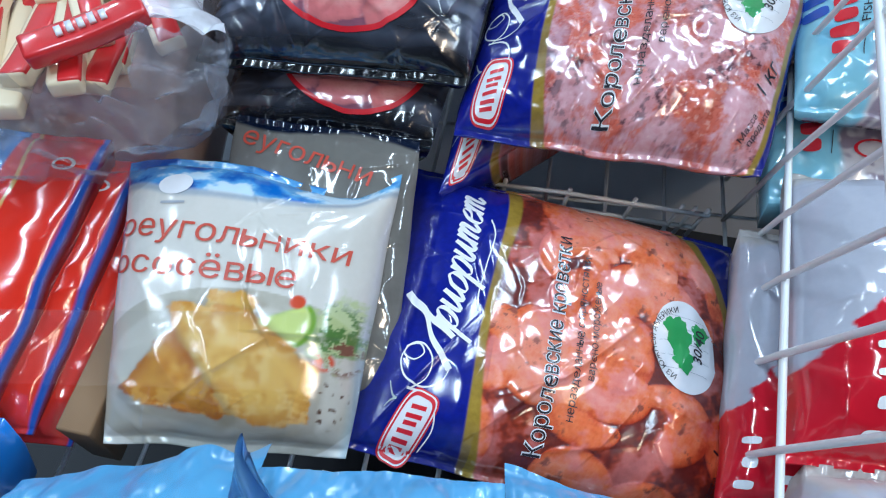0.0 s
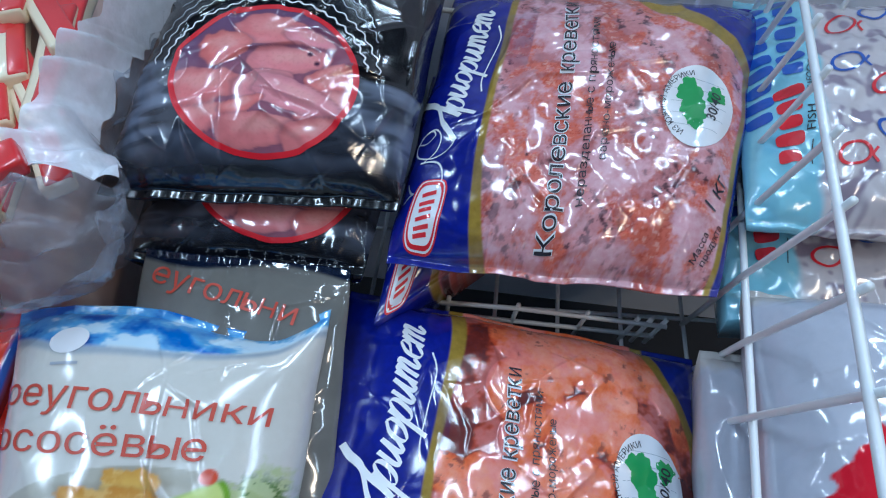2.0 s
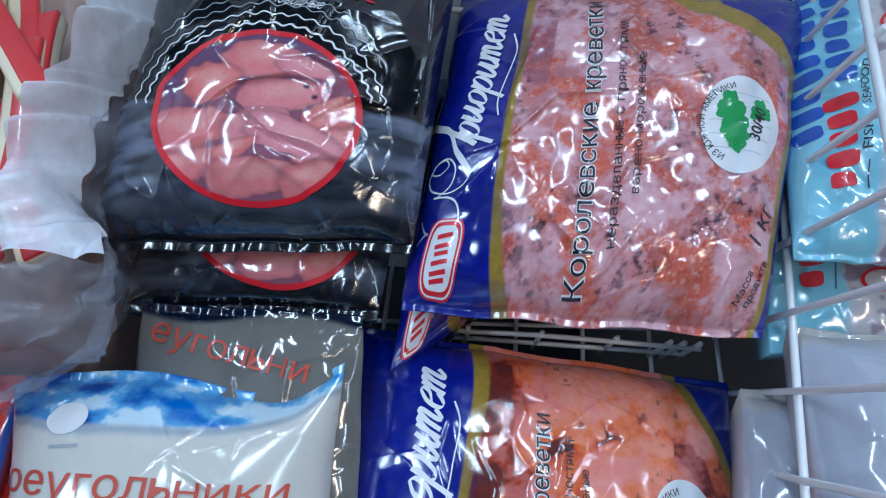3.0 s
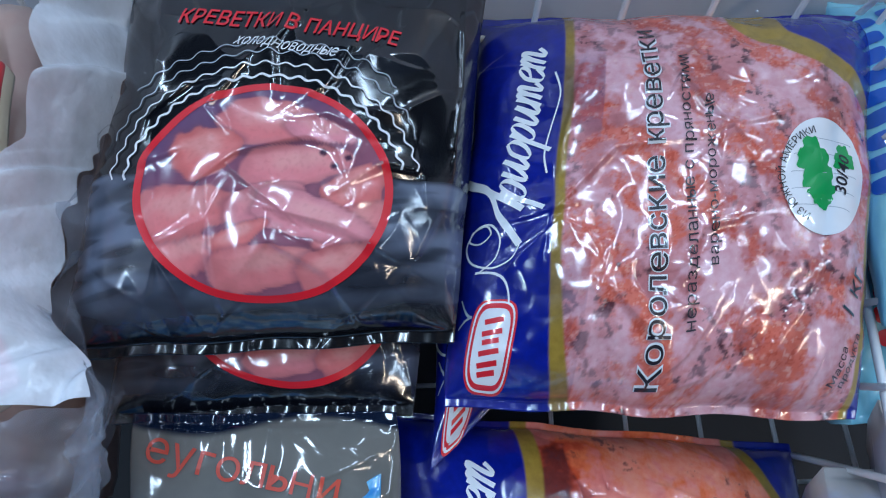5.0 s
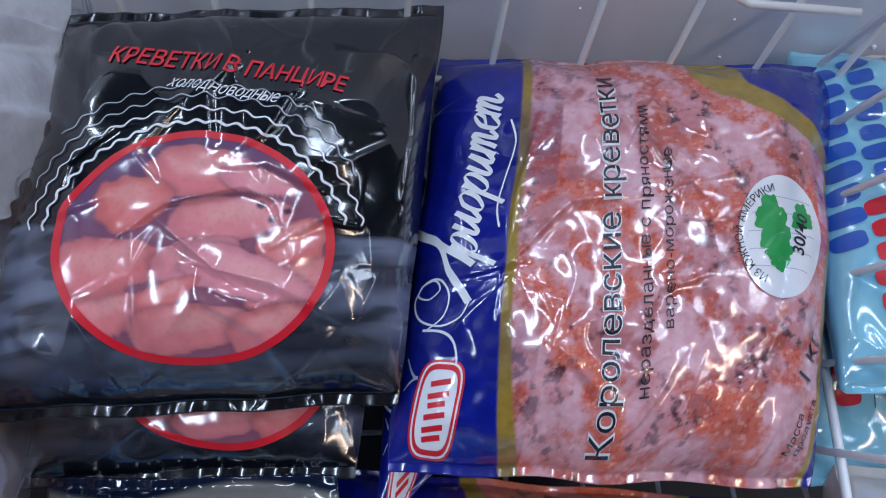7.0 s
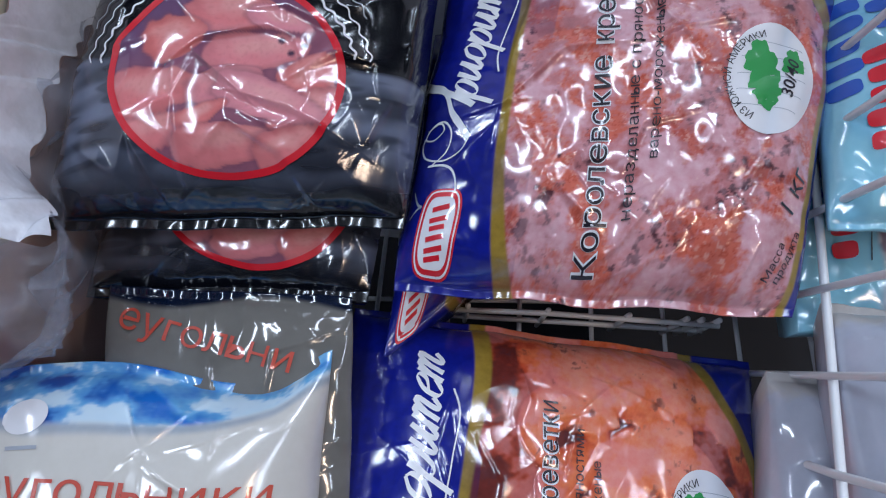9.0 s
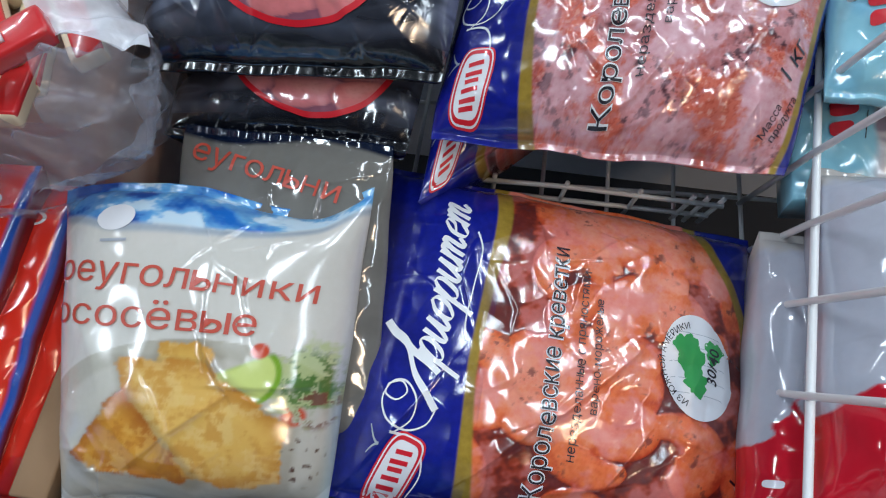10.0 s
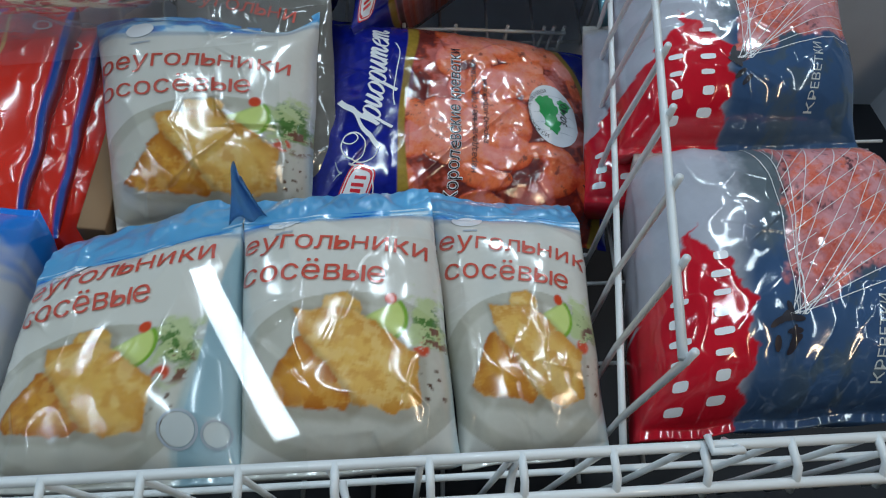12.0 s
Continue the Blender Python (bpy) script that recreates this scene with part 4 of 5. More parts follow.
def black_bag(corners, bulge, seed, deep, label, cu=0.487, cv=0.355, folds=(), strewn=16):
    sh = Sheet(corners, bulge, seed, 0.0012, 0.03, 3.2, folds=folds)
    sh.random_folds(seed + 70, strewn, 0.0016)
    root = bag("black_shrimp_bag", sh, black_art(seed, sh), FILM, deep, label, group="black shrimp bags", cell=0.0009)
    W, H = sh.width, sh.height
    RU, RV, LEAN = 0.0640, 0.0560, -0.20
    photo = shrimp_disc_art(seed, 1.0)
    picture = printed_photo("photo", root, sh, cu, cv, RU, lambda x, y: photo(x / RU, y / RV), FILM, 0.0007, RV, "round photograph of pink shrimps", LEAN)
    belongs(disc("red_ring", root, sh, cu, cv, RU + 0.0028, RV + 0.0028, INK_RED, 0.0010, 0.935, rings=3, sides=140, label="bright red ring", lean=LEAN), picture)
    for k, (rad, m, w, a0, a1) in enumerate(((1.14, INK_WHITE, 0.0013, 0.12, 2.95), (1.27, INK_WHITE, 0.0009, 0.1, 2.95), (1.40, INK_GREY, 0.0007, 0.45, 2.65), (1.52, INK_GREY, 0.0006, 0.7, 2.3))):
        pts = []
        for t in np.linspace(a0, a1, 260):
            q = rad * (1 + 0.014 * math.sin(46 * t + k))
            y = RV * q * math.sin(t)
            pts.append((cu + (RU * q * math.cos(t) + LEAN * y) / W, cv + y / H))
        stroke("wavy_line", root, sh, pts, w, m, 0.0009)
    lettering(root, sh, "КРЕВЕТКИ В ПАНЦИРЕ", 0.19, 0.80, 0.126, 0.0098, -11, INK_RED, bold=0.015, label="red capital lettering")
    lettering(root, sh, "холодноводные", 0.345, 0.722, 0.060, 0.0068, -13, INK_WHITE, shear=0.35)
    return root


FOLDS_BLACK = [
    (0.0026, (0.404, 0.408), (0.545, 0.299), (0.671, 0.268), (0.84, 0.178)), (0.0022, (0.341, 0.392), (0.408, 0.443), (0.575, 0.476), (0.658, 0.44)), (0.0018, (0.35, 0.384), (0.382, 0.243), (0.413, 0.111)),
    (0.0018, (0.458, 0.168), (0.518, 0.236), (0.66, 0.165), (0.757, 0.048)), (0.0022, (0.669, 0.346), (0.767, 0.406), (0.841, 0.388)), (0.0018, (0.242, 0.141), (0.256, 0.214), (0.336, 0.101)),
    (0.0018, (0.874, 0.186), (0.924, 0.296)), (0.0020, (0.54, 0.517), (0.622, 0.524), (0.752, 0.462)), (0.0020, (0.937, 0.881), (0.956, 0.614), (0.947, 0.455)),
]
black_bag([(-0.192, 0.352, 0.636), (0.023, 0.331, 0.636), (0.079, 0.559, 0.700), (-0.134, 0.556, 0.708)], 0.040, 31, 0.03, "glossy black bag of shell-on shrimps with a red-ringed photo", folds=FOLDS_BLACK)
black_bag([(-0.181, 0.325, 0.594), (-0.004, 0.305, 0.592), (0.055, 0.53, 0.63), (-0.15, 0.53, 0.63)], 0.022, 37, 0.06, "glossy black shrimp bag lying under its twin", cu=0.55, cv=0.33)


# ---- white bags of breaded fish triangles ----
def inside(poly, x, y):
    """Distance-like mask of a convex polygon, positive inside."""
    d = np.full(len(x), 9.0)
    for (x0, y0), (x1, y1) in zip(poly, poly[1:] + poly[:1]):
        l = math.hypot(x1 - x0, y1 - y0)
        d = np.minimum(d, ((x1 - x0) * (y - y0) - (y1 - y0) * (x - x0)) / l)
    return d


def white_art(seed, shift, W, H, dim=1.0, side=False):
    def art(u, v, x, y):
        whole = u
        if side:
            u = u / (0.76 + 0.24 * v)
        n, m, t = Waves(seed + 51, 0.05, 20), Waves(seed + 52, 0.012, 24), Waves(seed + 53, 0.004, 30)
        w = v - shift
        c = np.ones((len(u), 3)) * np.array(lin(216, 214, 208))
        # tucked-under bag: overlying shade put into the colour, darkest at its navy head
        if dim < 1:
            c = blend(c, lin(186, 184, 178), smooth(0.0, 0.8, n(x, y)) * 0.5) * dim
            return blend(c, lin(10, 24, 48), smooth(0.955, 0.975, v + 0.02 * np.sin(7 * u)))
        plate = np.hypot((u - 0.5) / 0.57, (w - 0.33) / 0.29)
        c = blend(c, lin(186, 182, 170), smooth(1.0, 0.985, plate))
        c = blend(c, lin(206, 203, 194), smooth(0.86, 0.80, plate) * 0.7)
        c = blend(c, lin(150, 190, 205), smooth(0.95, 1.0, u) * smooth(0.8, 0.2, w) * 0.6)
        c = blend(c, lin(178, 170, 182), smooth(0.05, -0.01, w) * 0.5)
        crumb, grit = Cloud(seed + 54, 0.022, 0.62)(x, y), Cloud(seed + 55, 0.05)(x, y)

        def fillet(c, poly, colour, rim, glow):
            """A breaded triangle: ragged edge, browned rim, lighter crumbs towards the light."""
            d = inside([(a, b * 1.15) for a, b in poly], u, w * 1.15) + 0.006 * crumb
            c = blend(c, lin(120, 104, 76), smooth(-0.035, 0.0, inside([(a + 0.012, b * 1.15 - 0.02) for a, b in poly], u, w * 1.15)) * 0.4)
            skin = blend(np.ones((len(u), 3)) * np.array(colour), rim, smooth(0.075, 0.0, d) * 0.75)
            skin = blend(skin, rim, smooth(-0.1, 1.2, crumb + 0.8 * grit) * 0.4)
            skin = blend(skin, glow, smooth(-0.1, 1.2, -crumb + 0.8 * grit) * 0.45)
            k = smooth(0.0, 0.012, d)
            return c * (1 - k[:, None]) + skin * k[:, None]
        c = fillet(c, [(0.37, 0.50), (0.60, 0.50), (0.60, 0.58), (0.54, 0.62), (0.42, 0.615)], lin(226, 180, 92), lin(206, 146, 62), lin(238, 206, 134))
        # salad behind the fish: lime wedge, leaves, tomato
        green = smooth(0.125, 0.06, np.hypot((u - 0.90) * 0.9, (w - 0.50)) + 0.03 * crumb)
        c = blend(c, lin(176, 196, 120), green * 0.7)
        c = blend(c, lin(60, 112, 40), smooth(0.0, 0.5, crumb + 0.5 * grit) * green * 0.9)
        c = blend(c, lin(110, 50, 44), smooth(0.3, 0.8, -crumb) * smooth(0.085, 0.05, np.hypot(u - 0.93, w - 0.43)) * 0.9)
        c = blend(c, lin(210, 80, 50), smooth(0.05, 0.03, np.hypot(u - 0.86, (w - 0.40) * 1.4)) * smooth(-0.4, 0.4, crumb))
        lime = np.hypot(u - 0.70, (w - 0.515) * 1.25)
        half = smooth(-0.01, 0.01, (u - 0.70) * 0.35 - (w - 0.515) + 0.035)
        c = blend(c, lin(122, 168, 50), smooth(0.118, 0.108, lime) * half)
        c = blend(c, lin(206, 220, 132), smooth(0.100, 0.088, lime) * half)
        c = blend(c, lin(214, 74, 40), smooth(0.034, 0.024, np.hypot(u - 0.735, (w - 0.585) * 1.3)))
        c = fillet(c, [(0.27, 0.575), (0.33, 0.36), (0.50, 0.225), (0.70, 0.185), (0.84, 0.205), (0.85, 0.375), (0.56, 0.56)], lin(228, 180, 96), lin(196, 126, 44), lin(240, 208, 140))
        c = fillet(c, [(0.10, 0.285), (0.17, 0.235), (0.49, 0.205), (0.54, 0.235), (0.305, 0.475), (0.27, 0.465)], lin(214, 148, 56), lin(166, 86, 26), lin(232, 182, 96))
        dots = smooth(0.75, 1.2, Waves(seed + 58, 0.007, 30)(x, y)) * smooth(0.09, 0.05, np.hypot(u - 0.90, w - 0.27))
        c = blend(c, lin(96, 70, 56), dots)
        # sea-blue head of the bag, with a swung lower edge and streaks of foam
        b = 0.955 + 0.085 * smooth(0.45, 1.0, u) + 0.05 * smooth(0.25, 0.0, u) if shift == -0.11 else 0.985 + 0.0 * u
        sea = smooth(b - 0.010, b + 0.010, w)
        foam = Cloud(seed + 56, 0.07)(x + 0.4 * y, y * 2.2)
        tone = np.clip(0.30 + 0.45 * u + 0.40 * foam, 0, 1)
        water = np.array(lin(18, 112, 204))[None, :] * (1 - tone[:, None]) + np.array(lin(120, 196, 234))[None, :] * tone[:, None]
        water = blend(water, lin(226, 240, 248), smooth(0.5, 1.1, foam + 0.5 * u) * 0.7)
        water = blend(water, lin(12, 62, 150), smooth(0.2, 0.9, -foam) * smooth(0.6, 0.2, u) * 0.8)
        c = blend(c, lin(120, 150, 178), smooth(b - 0.035, b - 0.012, w) * (1 - sea) * 0.6)
        c = c * (1 - sea[:, None]) + water * sea[:, None]
        if side:
            c = blend(c, lin(150, 182, 196), smooth(1.0, 1.015, u) * smooth(0.95, 0.85, v))
            c = blend(c, lin(186, 204, 212), smooth(1.05, 1.2, u) * smooth(0.95, 0.85, v) * 0.6)
        return c * dim
    return art


def flap(root, sheet, reach, drop, seed, u0=0.0, u1=1.0):
    """The loose sealed head of a bag, hanging back from its far edge."""
    n, m = 60, 16
    u, f = np.meshgrid(np.linspace(u0, u1, n + 1), np.linspace(0, 1, m + 1))
    u, f = u.ravel(), f.ravel()
    p = sheet.at(u, np.full(len(u), 0.985), 0.0004)
    far = sheet.c[3] - sheet.c[0]
    far = far / np.linalg.norm(far)
    a, b = Waves(seed, 0.035, 16), Waves(seed + 1, 0.012, 20)
    x = u * sheet.width
    wave = (np.abs(a(x * 0.7, f * 0.02)) - 0.35) * 0.005 + 0.0010 * b(x, f * reach)
    edge = 1 + 0.10 * a(x * 0.6 + 1, x * 0.3)
    p = p + far[None, :] * (f * reach * edge)[:, None]
    p[:, 2] += -drop * f ** 1.3 + wave * smooth(0.0, 0.5, f)
    ids = np.arange((n + 1) * (m + 1)).reshape(m + 1, n + 1)
    me = bpy.data.meshes.new("sealed_head")
    me.from_pydata((p - np.array(root.location)).tolist(), [], np.stack([ids[:-1, :-1], ids[:-1, 1:], ids[1:, 1:], ids[1:, :-1]], -1).reshape(-1, 4).tolist())
    me.polygons.foreach_set("use_smooth", [True] * len(me.polygons))
    me.materials.append(FLAP)
    ob = new("sealed_head", me)
    ob.parent = root
    ob["label"] = "pale blue glossy sealed head"


FLAP = plain_material("pale_blue_head_film", lin(92, 172, 222), 0.3, 0, 0.2, 22, 1.0, 0.5, lin(8, 56, 120))


def white_bag(corners, bulge, seed, shift, deep, words, label, edge=None, emblem=True, film=None, side=False, dim=1.0, folds=(), head=0.03):
    sh = Sheet(corners, bulge, seed, 0.0009, 0.03, 3.2, edge=edge, folds=folds)
    sh.random_folds(seed + 70, 9, 0.0012)
    root = bag("fish_triangle_bag", sh, white_art(seed, shift, sh.width, sh.height, dim, side), film or FILM, deep, label, group="white fish triangle bags")
    (a, u1, v1, w1, t1), (b, u2, v2, w2, t2) = words
    lettering(root, sh, a, u1, v1, w1 * sh.width, 0.0168, t1, INK_TEXT_RED, 0.0011, label="brick-red lettering")
    if b:
        lettering(root, sh, b, u2, v2, w2 * sh.width, 0.0168, t2, INK_TEXT_RED, 0.0011, label="brick-red lettering")
    if emblem:
        disc("emblem", root, sh, 0.22, 0.975 + shift, 0.0115, 0.0085, INK_WHITE, 0.0008, turn=0.15, label="white oval emblem on the blue head")
        stroke("emblem_bar", root, sh, [(q, 0.905 + shift) for q in np.linspace(0.18, 0.27, 8)], 0.0018, INK_GREY, 0.0008)
    if shift == -0.035:
        flap(root, sh, head, 0.5 * head, seed + 5)
    if side:
        for q, r, rad in ((0.80, 0.17, 0.0115), (0.93, 0.15, 0.0085)):
            icon = disc("round_icon", root, sh, q, r, rad, rad, INK_GREY, 0.0009, 0.86, rings=2, sides=40, label="grey round icon")
            belongs(disc("icon_field", root, sh, q, r, rad * 0.82, rad * 0.82, INK_PALE, 0.0008, rings=4, sides=40), icon)
    return root


# this one's colour carries the shade of the bags lying on it
white_bag([(-0.178, 0.12, 0.535), (-0.031, 0.11, 0.535), (-0.012, 0.306, 0.597), (-0.163, 0.326, 0.605)], 0.014, 61, 0.3, 0.05, (("еугольни", 0.06, 0.885, 0.72, -13), ("", 0, 0, 0, 0)), "fish triangle bag tucked under other bags, its shade put into the colour", emblem=False, film=FILM_SOFT, dim=0.27)
FOLDS_MID = [(0.0020, (0.449, 0.975), (0.552, 0.784)), (0.0018, (0.53, 0.95), (0.66, 0.888), (0.56, 0.95)), (0.0020, (0.556, 0.643), (0.56, 0.477), (0.631, 0.372), (0.849, 0.369)), (0.0020, (0.535, 0.785), (0.725, 0.985)), (0.0013, (0.25, 0.10), (0.45, 0.24), (0.66, 0.36))]
MID_EDGE = lambda u: 0.05 * np.sin(5.6 * u + 0.2) - 0.02 + 0.05 * smooth(0.85, 1.0, u)
white_bag([(-0.227, 0.074, 0.550), (-0.060, 0.066, 0.545), (-0.026, 0.272, 0.595), (-0.236, 0.275, 0.605)], 0.040, 67, -0.11, 0.05, (("реугольники", 0.02, 0.690, 0.87, -5.6), ("ососёвые", 0.015, 0.560, 0.70, -4)), "white and blue bag of breaded salmon triangles with red lettering", MID_EDGE, folds=FOLDS_MID)
white_bag([(-0.277, -0.147, 0.610), (-0.112, -0.172, 0.625), (-0.104, 0.022, 0.622), (-0.255, 0.0, 0.615)], 0.030, 71, -0.035, 0.12, (("еугольники", 0.07, 0.80, 0.84, 1), ("сосёвые", 0.08, 0.665, 0.58, -1)), "white bag of breaded salmon triangles with a pale blue side", side=True, head=0.044)
white_bag([(0.030, -0.183, 0.600), (0.132, -0.19, 0.600), (0.166, 0.0, 0.592), (0.045, 0.027, 0.592)], 0.026, 79, -0.035, 0.1, (("еугольник", 0.01, 0.795, 0.96, -9), ("сосёвые", 0.02, 0.66, 0.8, -8)), "white bag of breaded salmon triangles beside the wire divider")
white_bag([(-0.111, -0.170, 0.628), (0.027, -0.186, 0.626), (0.042, 0.013, 0.625), (-0.102, 0.018, 0.628)], 0.030, 73, -0.035, 0.13, (("еугольники", 0.005, 0.815, 0.94, -8.5), ("сосёвые", 0.005, 0.675, 0.71, -7.5)), "white and blue bag of breaded salmon triangles, creased at the top")


def blue_tip(x, y, z, turn, size, label):
    """The folded seal corner of a bag that stands up above its head."""
    root = thing("folded_bag_corner", (x, y, z), label, "bag corner")
    bm = bmesh.new()
    n = 14
    grid = []
    for i in range(n + 1):
        row = []
        for j in range(n + 1):
            s, t = i / n, j / n
            w = size * (1 - 0.85 * t)
            p = Vector(((s - 0.3) * w, 0.2 * size * t + 0.004 * math.sin(9 * s + 4 * t), 1.2 * size * t + 0.006 * math.sin(5 * s)))
            row.append(bm.verts.new(pose(x, y, z, -28, 0, turn) @ p))
        grid.append(row)
    for i in range(n):
        for j in range(n):
            bm.faces.new((grid[i][j], grid[i + 1][j], grid[i + 1][j + 1], grid[i][j + 1]))
    bmesh.ops.solidify(bm, geom=bm.faces[:], thickness=0.0005)
    part("film", bm, TIP, root)
    return root


TIP = plain_material("blue_bag_film", lin(84, 156, 222), 0.35, 0, 0.2, 60, 1.0, 0.2, lin(150, 206, 238))
blue_tip(-0.104, 0.020, 0.622, -4, 0.036, "blue folded seal corner standing up from a bag")


# ---- the left side: blue-headed bag, red pouches, carton, crab sticks ----
def bluehead_art(u, v, x, y):
    n, m = Waves(91, 0.05, 20)(x, y), Waves(92, 0.014, 24)(x, y)
    c = np.ones((len(u), 3)) * np.array(lin(206, 208, 214))
    c = blend(c, lin(168, 176, 206), smooth(0.0, 0.8, n) * 0.4)
    return blend(c, lin(26, 128, 226), smooth(0.66, 0.86, v + 0.05 * n + 0.035 * m))


sh = Sheet([(-0.42, -0.135, 0.600), (-0.293, -0.145, 0.600), (-0.272, 0.078, 0.595), (-0.43, 0.10, 0.595)], 0.05, 97, 0.002, 0.03, 3)
root = bag("white_food_bag", sh, bluehead_art, FILM, 0.11, "white plastic food bag with a bright blue head")
disc("orange_mark", root, sh, 0.62, 0.62, 0.022, 0.013, INK_ORANGE, 0.0008, 0.72, turn=0.5, label="orange outlined mark")


def red_art(seed):
    def art(u, v, x, y):
        n, m = Waves(seed, 0.04, 20)(x, y), Waves(seed + 1, 0.012, 24)(x, y)
        c = np.ones((len(u), 3)) * np.array(lin(238, 50, 32))
        c = blend(c, lin(40, 128, 206), smooth(0.62, 0.6, u + 0.03 * np.sin(9 * v)))
        c = blend(c, lin(226, 226, 232), smooth(0.5, 0.9, m + 0.6 * n) * (u < 0.5))
        c = blend(c, lin(196, 50, 40), smooth(0.3, 0.8, -n) * (u < 0.42))
        c = blend(c, lin(240, 196, 120), smooth(0.012, 0.006, np.abs(u - 0.66 + 0.012 * np.sin(14 * v))))
        c = blend(c, lin(34, 90, 190), smooth(0.955, 0.965, u) * smooth(1.0, 0.99, u))
        return blend(c, lin(120, 20, 26), smooth(0.985, 0.995, u))
    return art


for k, (dx, dz, label) in enumerate(((0.034, -0.05, "dark red and blue pouch at the bottom of a stack"), (0.017, -0.025, "red and blue pouch in the middle of a stack"), (0.0, 0.0, "red and blue printed pouch on top of a stack"))):
    sh = Sheet([(-0.42 + dx, 0.085, 0.575 + dz), (-0.297 + dx, 0.078, 0.570 + dz), (-0.247 + dx, 0.285, 0.618 + dz), (-0.40 + dx, 0.30, 0.622 + dz)], 0.018, 101 + 3 * k, 0.0012, 0.02, 4)
    root = bag("red_pouch", sh, red_art(103 + k), FILM, 0.016, label, group="red pouches")
    disc("emblem", root, sh, 0.86, 0.87, 0.007, 0.0055, INK_WHITE, 0.0008, 0.7, turn=0.2)

carton = thing("cardboard_box", (-0.26, 0.18, 0.47), "worn brown cardboard box beside the pouches", "cardboard box")
bm = bmesh.new()
box(bm, -0.012, -0.1, 0.0, 0.012, 0.1, 0.085, 0.002)
bm.transform(pose(-0.243, 0.18, 0.47, 0, 8, -10))
part("side_panel", bm, CARD, carton)


def crab_stick(x, y, z, turn, tilt, length, label, red=True, wrapped=False):
    root = thing("crab_stick", (x, y, z), label, "crab stick", "crab sticks")
    bm = bmesh.new()
    box(bm, -length / 2, -0.0105, -0.0065, length / 2, 0.0105, 0.0065, 0.003)
    bmesh.ops.subdivide_edges(bm, edges=[e for e in bm.edges if e.calc_length() > 0.02], cuts=6)
    for q in bm.verts:
        q.co.z += 0.0012 * math.sin(q.co.x * 60 + x * 90)
    bm.transform(pose(x, y, z, 8 * math.sin(x * 300), tilt, turn))
    part("wrapper" if wrapped else "flesh", bm, CRAB_RED if wrapped else CRAB_WHITE, root)
    if wrapped:
        for k in range(5):
            bm = bmesh.new()
            box(bm, -0.016 + 0.007 * k, -0.004, 0.0062, -0.012 + 0.007 * k, 0.003 + 0.001 * (k % 2), 0.0086)
            bm.transform(pose(x, y, z, 8 * math.sin(x * 300), tilt, turn))
            part("print_bar", bm, INK_WHITE, root)
    if red:
        bm = bmesh.new()
        box(bm, -length / 2 + 0.001, -0.0106, 0.002, length / 2 - 0.001, -0.002 + 0.0086 * (0.4 + 0.6 * abs(math.sin(y * 700))), 0.0074, 0.002)
        bmesh.ops.subdivide_edges(bm, edges=[e for e in bm.edges if e.calc_length() > 0.02], cuts=6)
        for q in bm.verts:
            q.co.z += 0.0012 * math.sin(q.co.x * 60 + x * 90)
        bm.transform(pose(x, y, z, 8 * math.sin(x * 300), tilt, turn))
        part("red_skin", bm, CRAB_RED, root)
    return root


CRAB_LABEL = "cream crab stick with a red skin, lying loose in a bag"
crab_stick(-0.222, 0.288, 0.722, 30, -3, 0.078, "crab stick in a red wrapper lying across the others", False, True)
g = random.Random(12)
for k in range(34):
    row, col = divmod(k, 7)
    crab_stick(-0.345 + 0.0215 * col + (0.006 if row else -0.012) + g.uniform(-0.005, 0.005), 0.315 + 0.047 * row + g.uniform(-0.012, 0.012), 0.680 + 0.007 * (k % 3) + g.uniform(-0.004, 0.006) + 0.02 * row / 5, g.choice((112, 104, 98, 118, 94)) + g.uniform(-6, 6), g.uniform(-6, 6), 0.115, CRAB_LABEL, k % 7 != 3)

# the milky bag that holds them: a filled body and a crumpled collar
sack = thing("plastic_sack", (-0.27, 0.38, 0.47), "crumpled milky plastic sack of crab sticks, rolled open", "plastic bag")


def ribbon(name, inner, outer, mat, parent, seed, rough=0.007, n=90, m=26, drop=0.0, label=""):
    """A crumpled sheet between two rails, which are lists of points."""
    def rail(pts):
        p = np.array(pts, float)
        s = np.concatenate([[0], np.cumsum(np.linalg.norm(np.diff(p, axis=0), axis=1))])
        t = np.linspace(0, s[-1], n + 1)
        return np.stack([np.interp(t, s, p[:, k]) for k in range(3)], -1)
    a, b = rail(inner), rail(outer)
    w1, w2, w3 = Waves(seed, 0.05, 20), Waves(seed + 1, 0.02, 24), Waves(seed + 2, 0.07, 16)
    pts = []
    for j in range(m + 1):
        f = j / m
        row = a * (1 - f) + b * f
        arch = 0.004 * math.sin(math.pi * f)
        x, y = row[:, 0] + 0.5 * row[:, 2], row[:, 1] + 0.7 * row[:, 2]
        row[:, 2] += arch + rough * (np.abs(w1(x, y)) * 1.6 - 0.6 + 0.5 * w2(x, y)) - drop * f ** 3
        row[:, 0] += rough * 0.8 * w3(y, x)
        row[:, 1] += rough * 0.5 * w3(x + 3, y)
        pts.append(row)
    p = np.concatenate(pts) - np.array(parent.location)
    ids = np.arange((n + 1) * (m + 1)).reshape(m + 1, n + 1)
    faces = np.stack([ids[:-1, :-1], ids[:-1, 1:], ids[1:, 1:], ids[1:, :-1]], -1).reshape(-1, 4).tolist()
    me = bpy.data.meshes.new(name)
    me.from_pydata(p.tolist(), [], faces)
    me.polygons.foreach_set("use_smooth", [True] * len(me.polygons))
    me.materials.append(mat)
    ob = new(name, me)
    ob.parent = parent
    if label:
        ob["label"] = label
    return ob


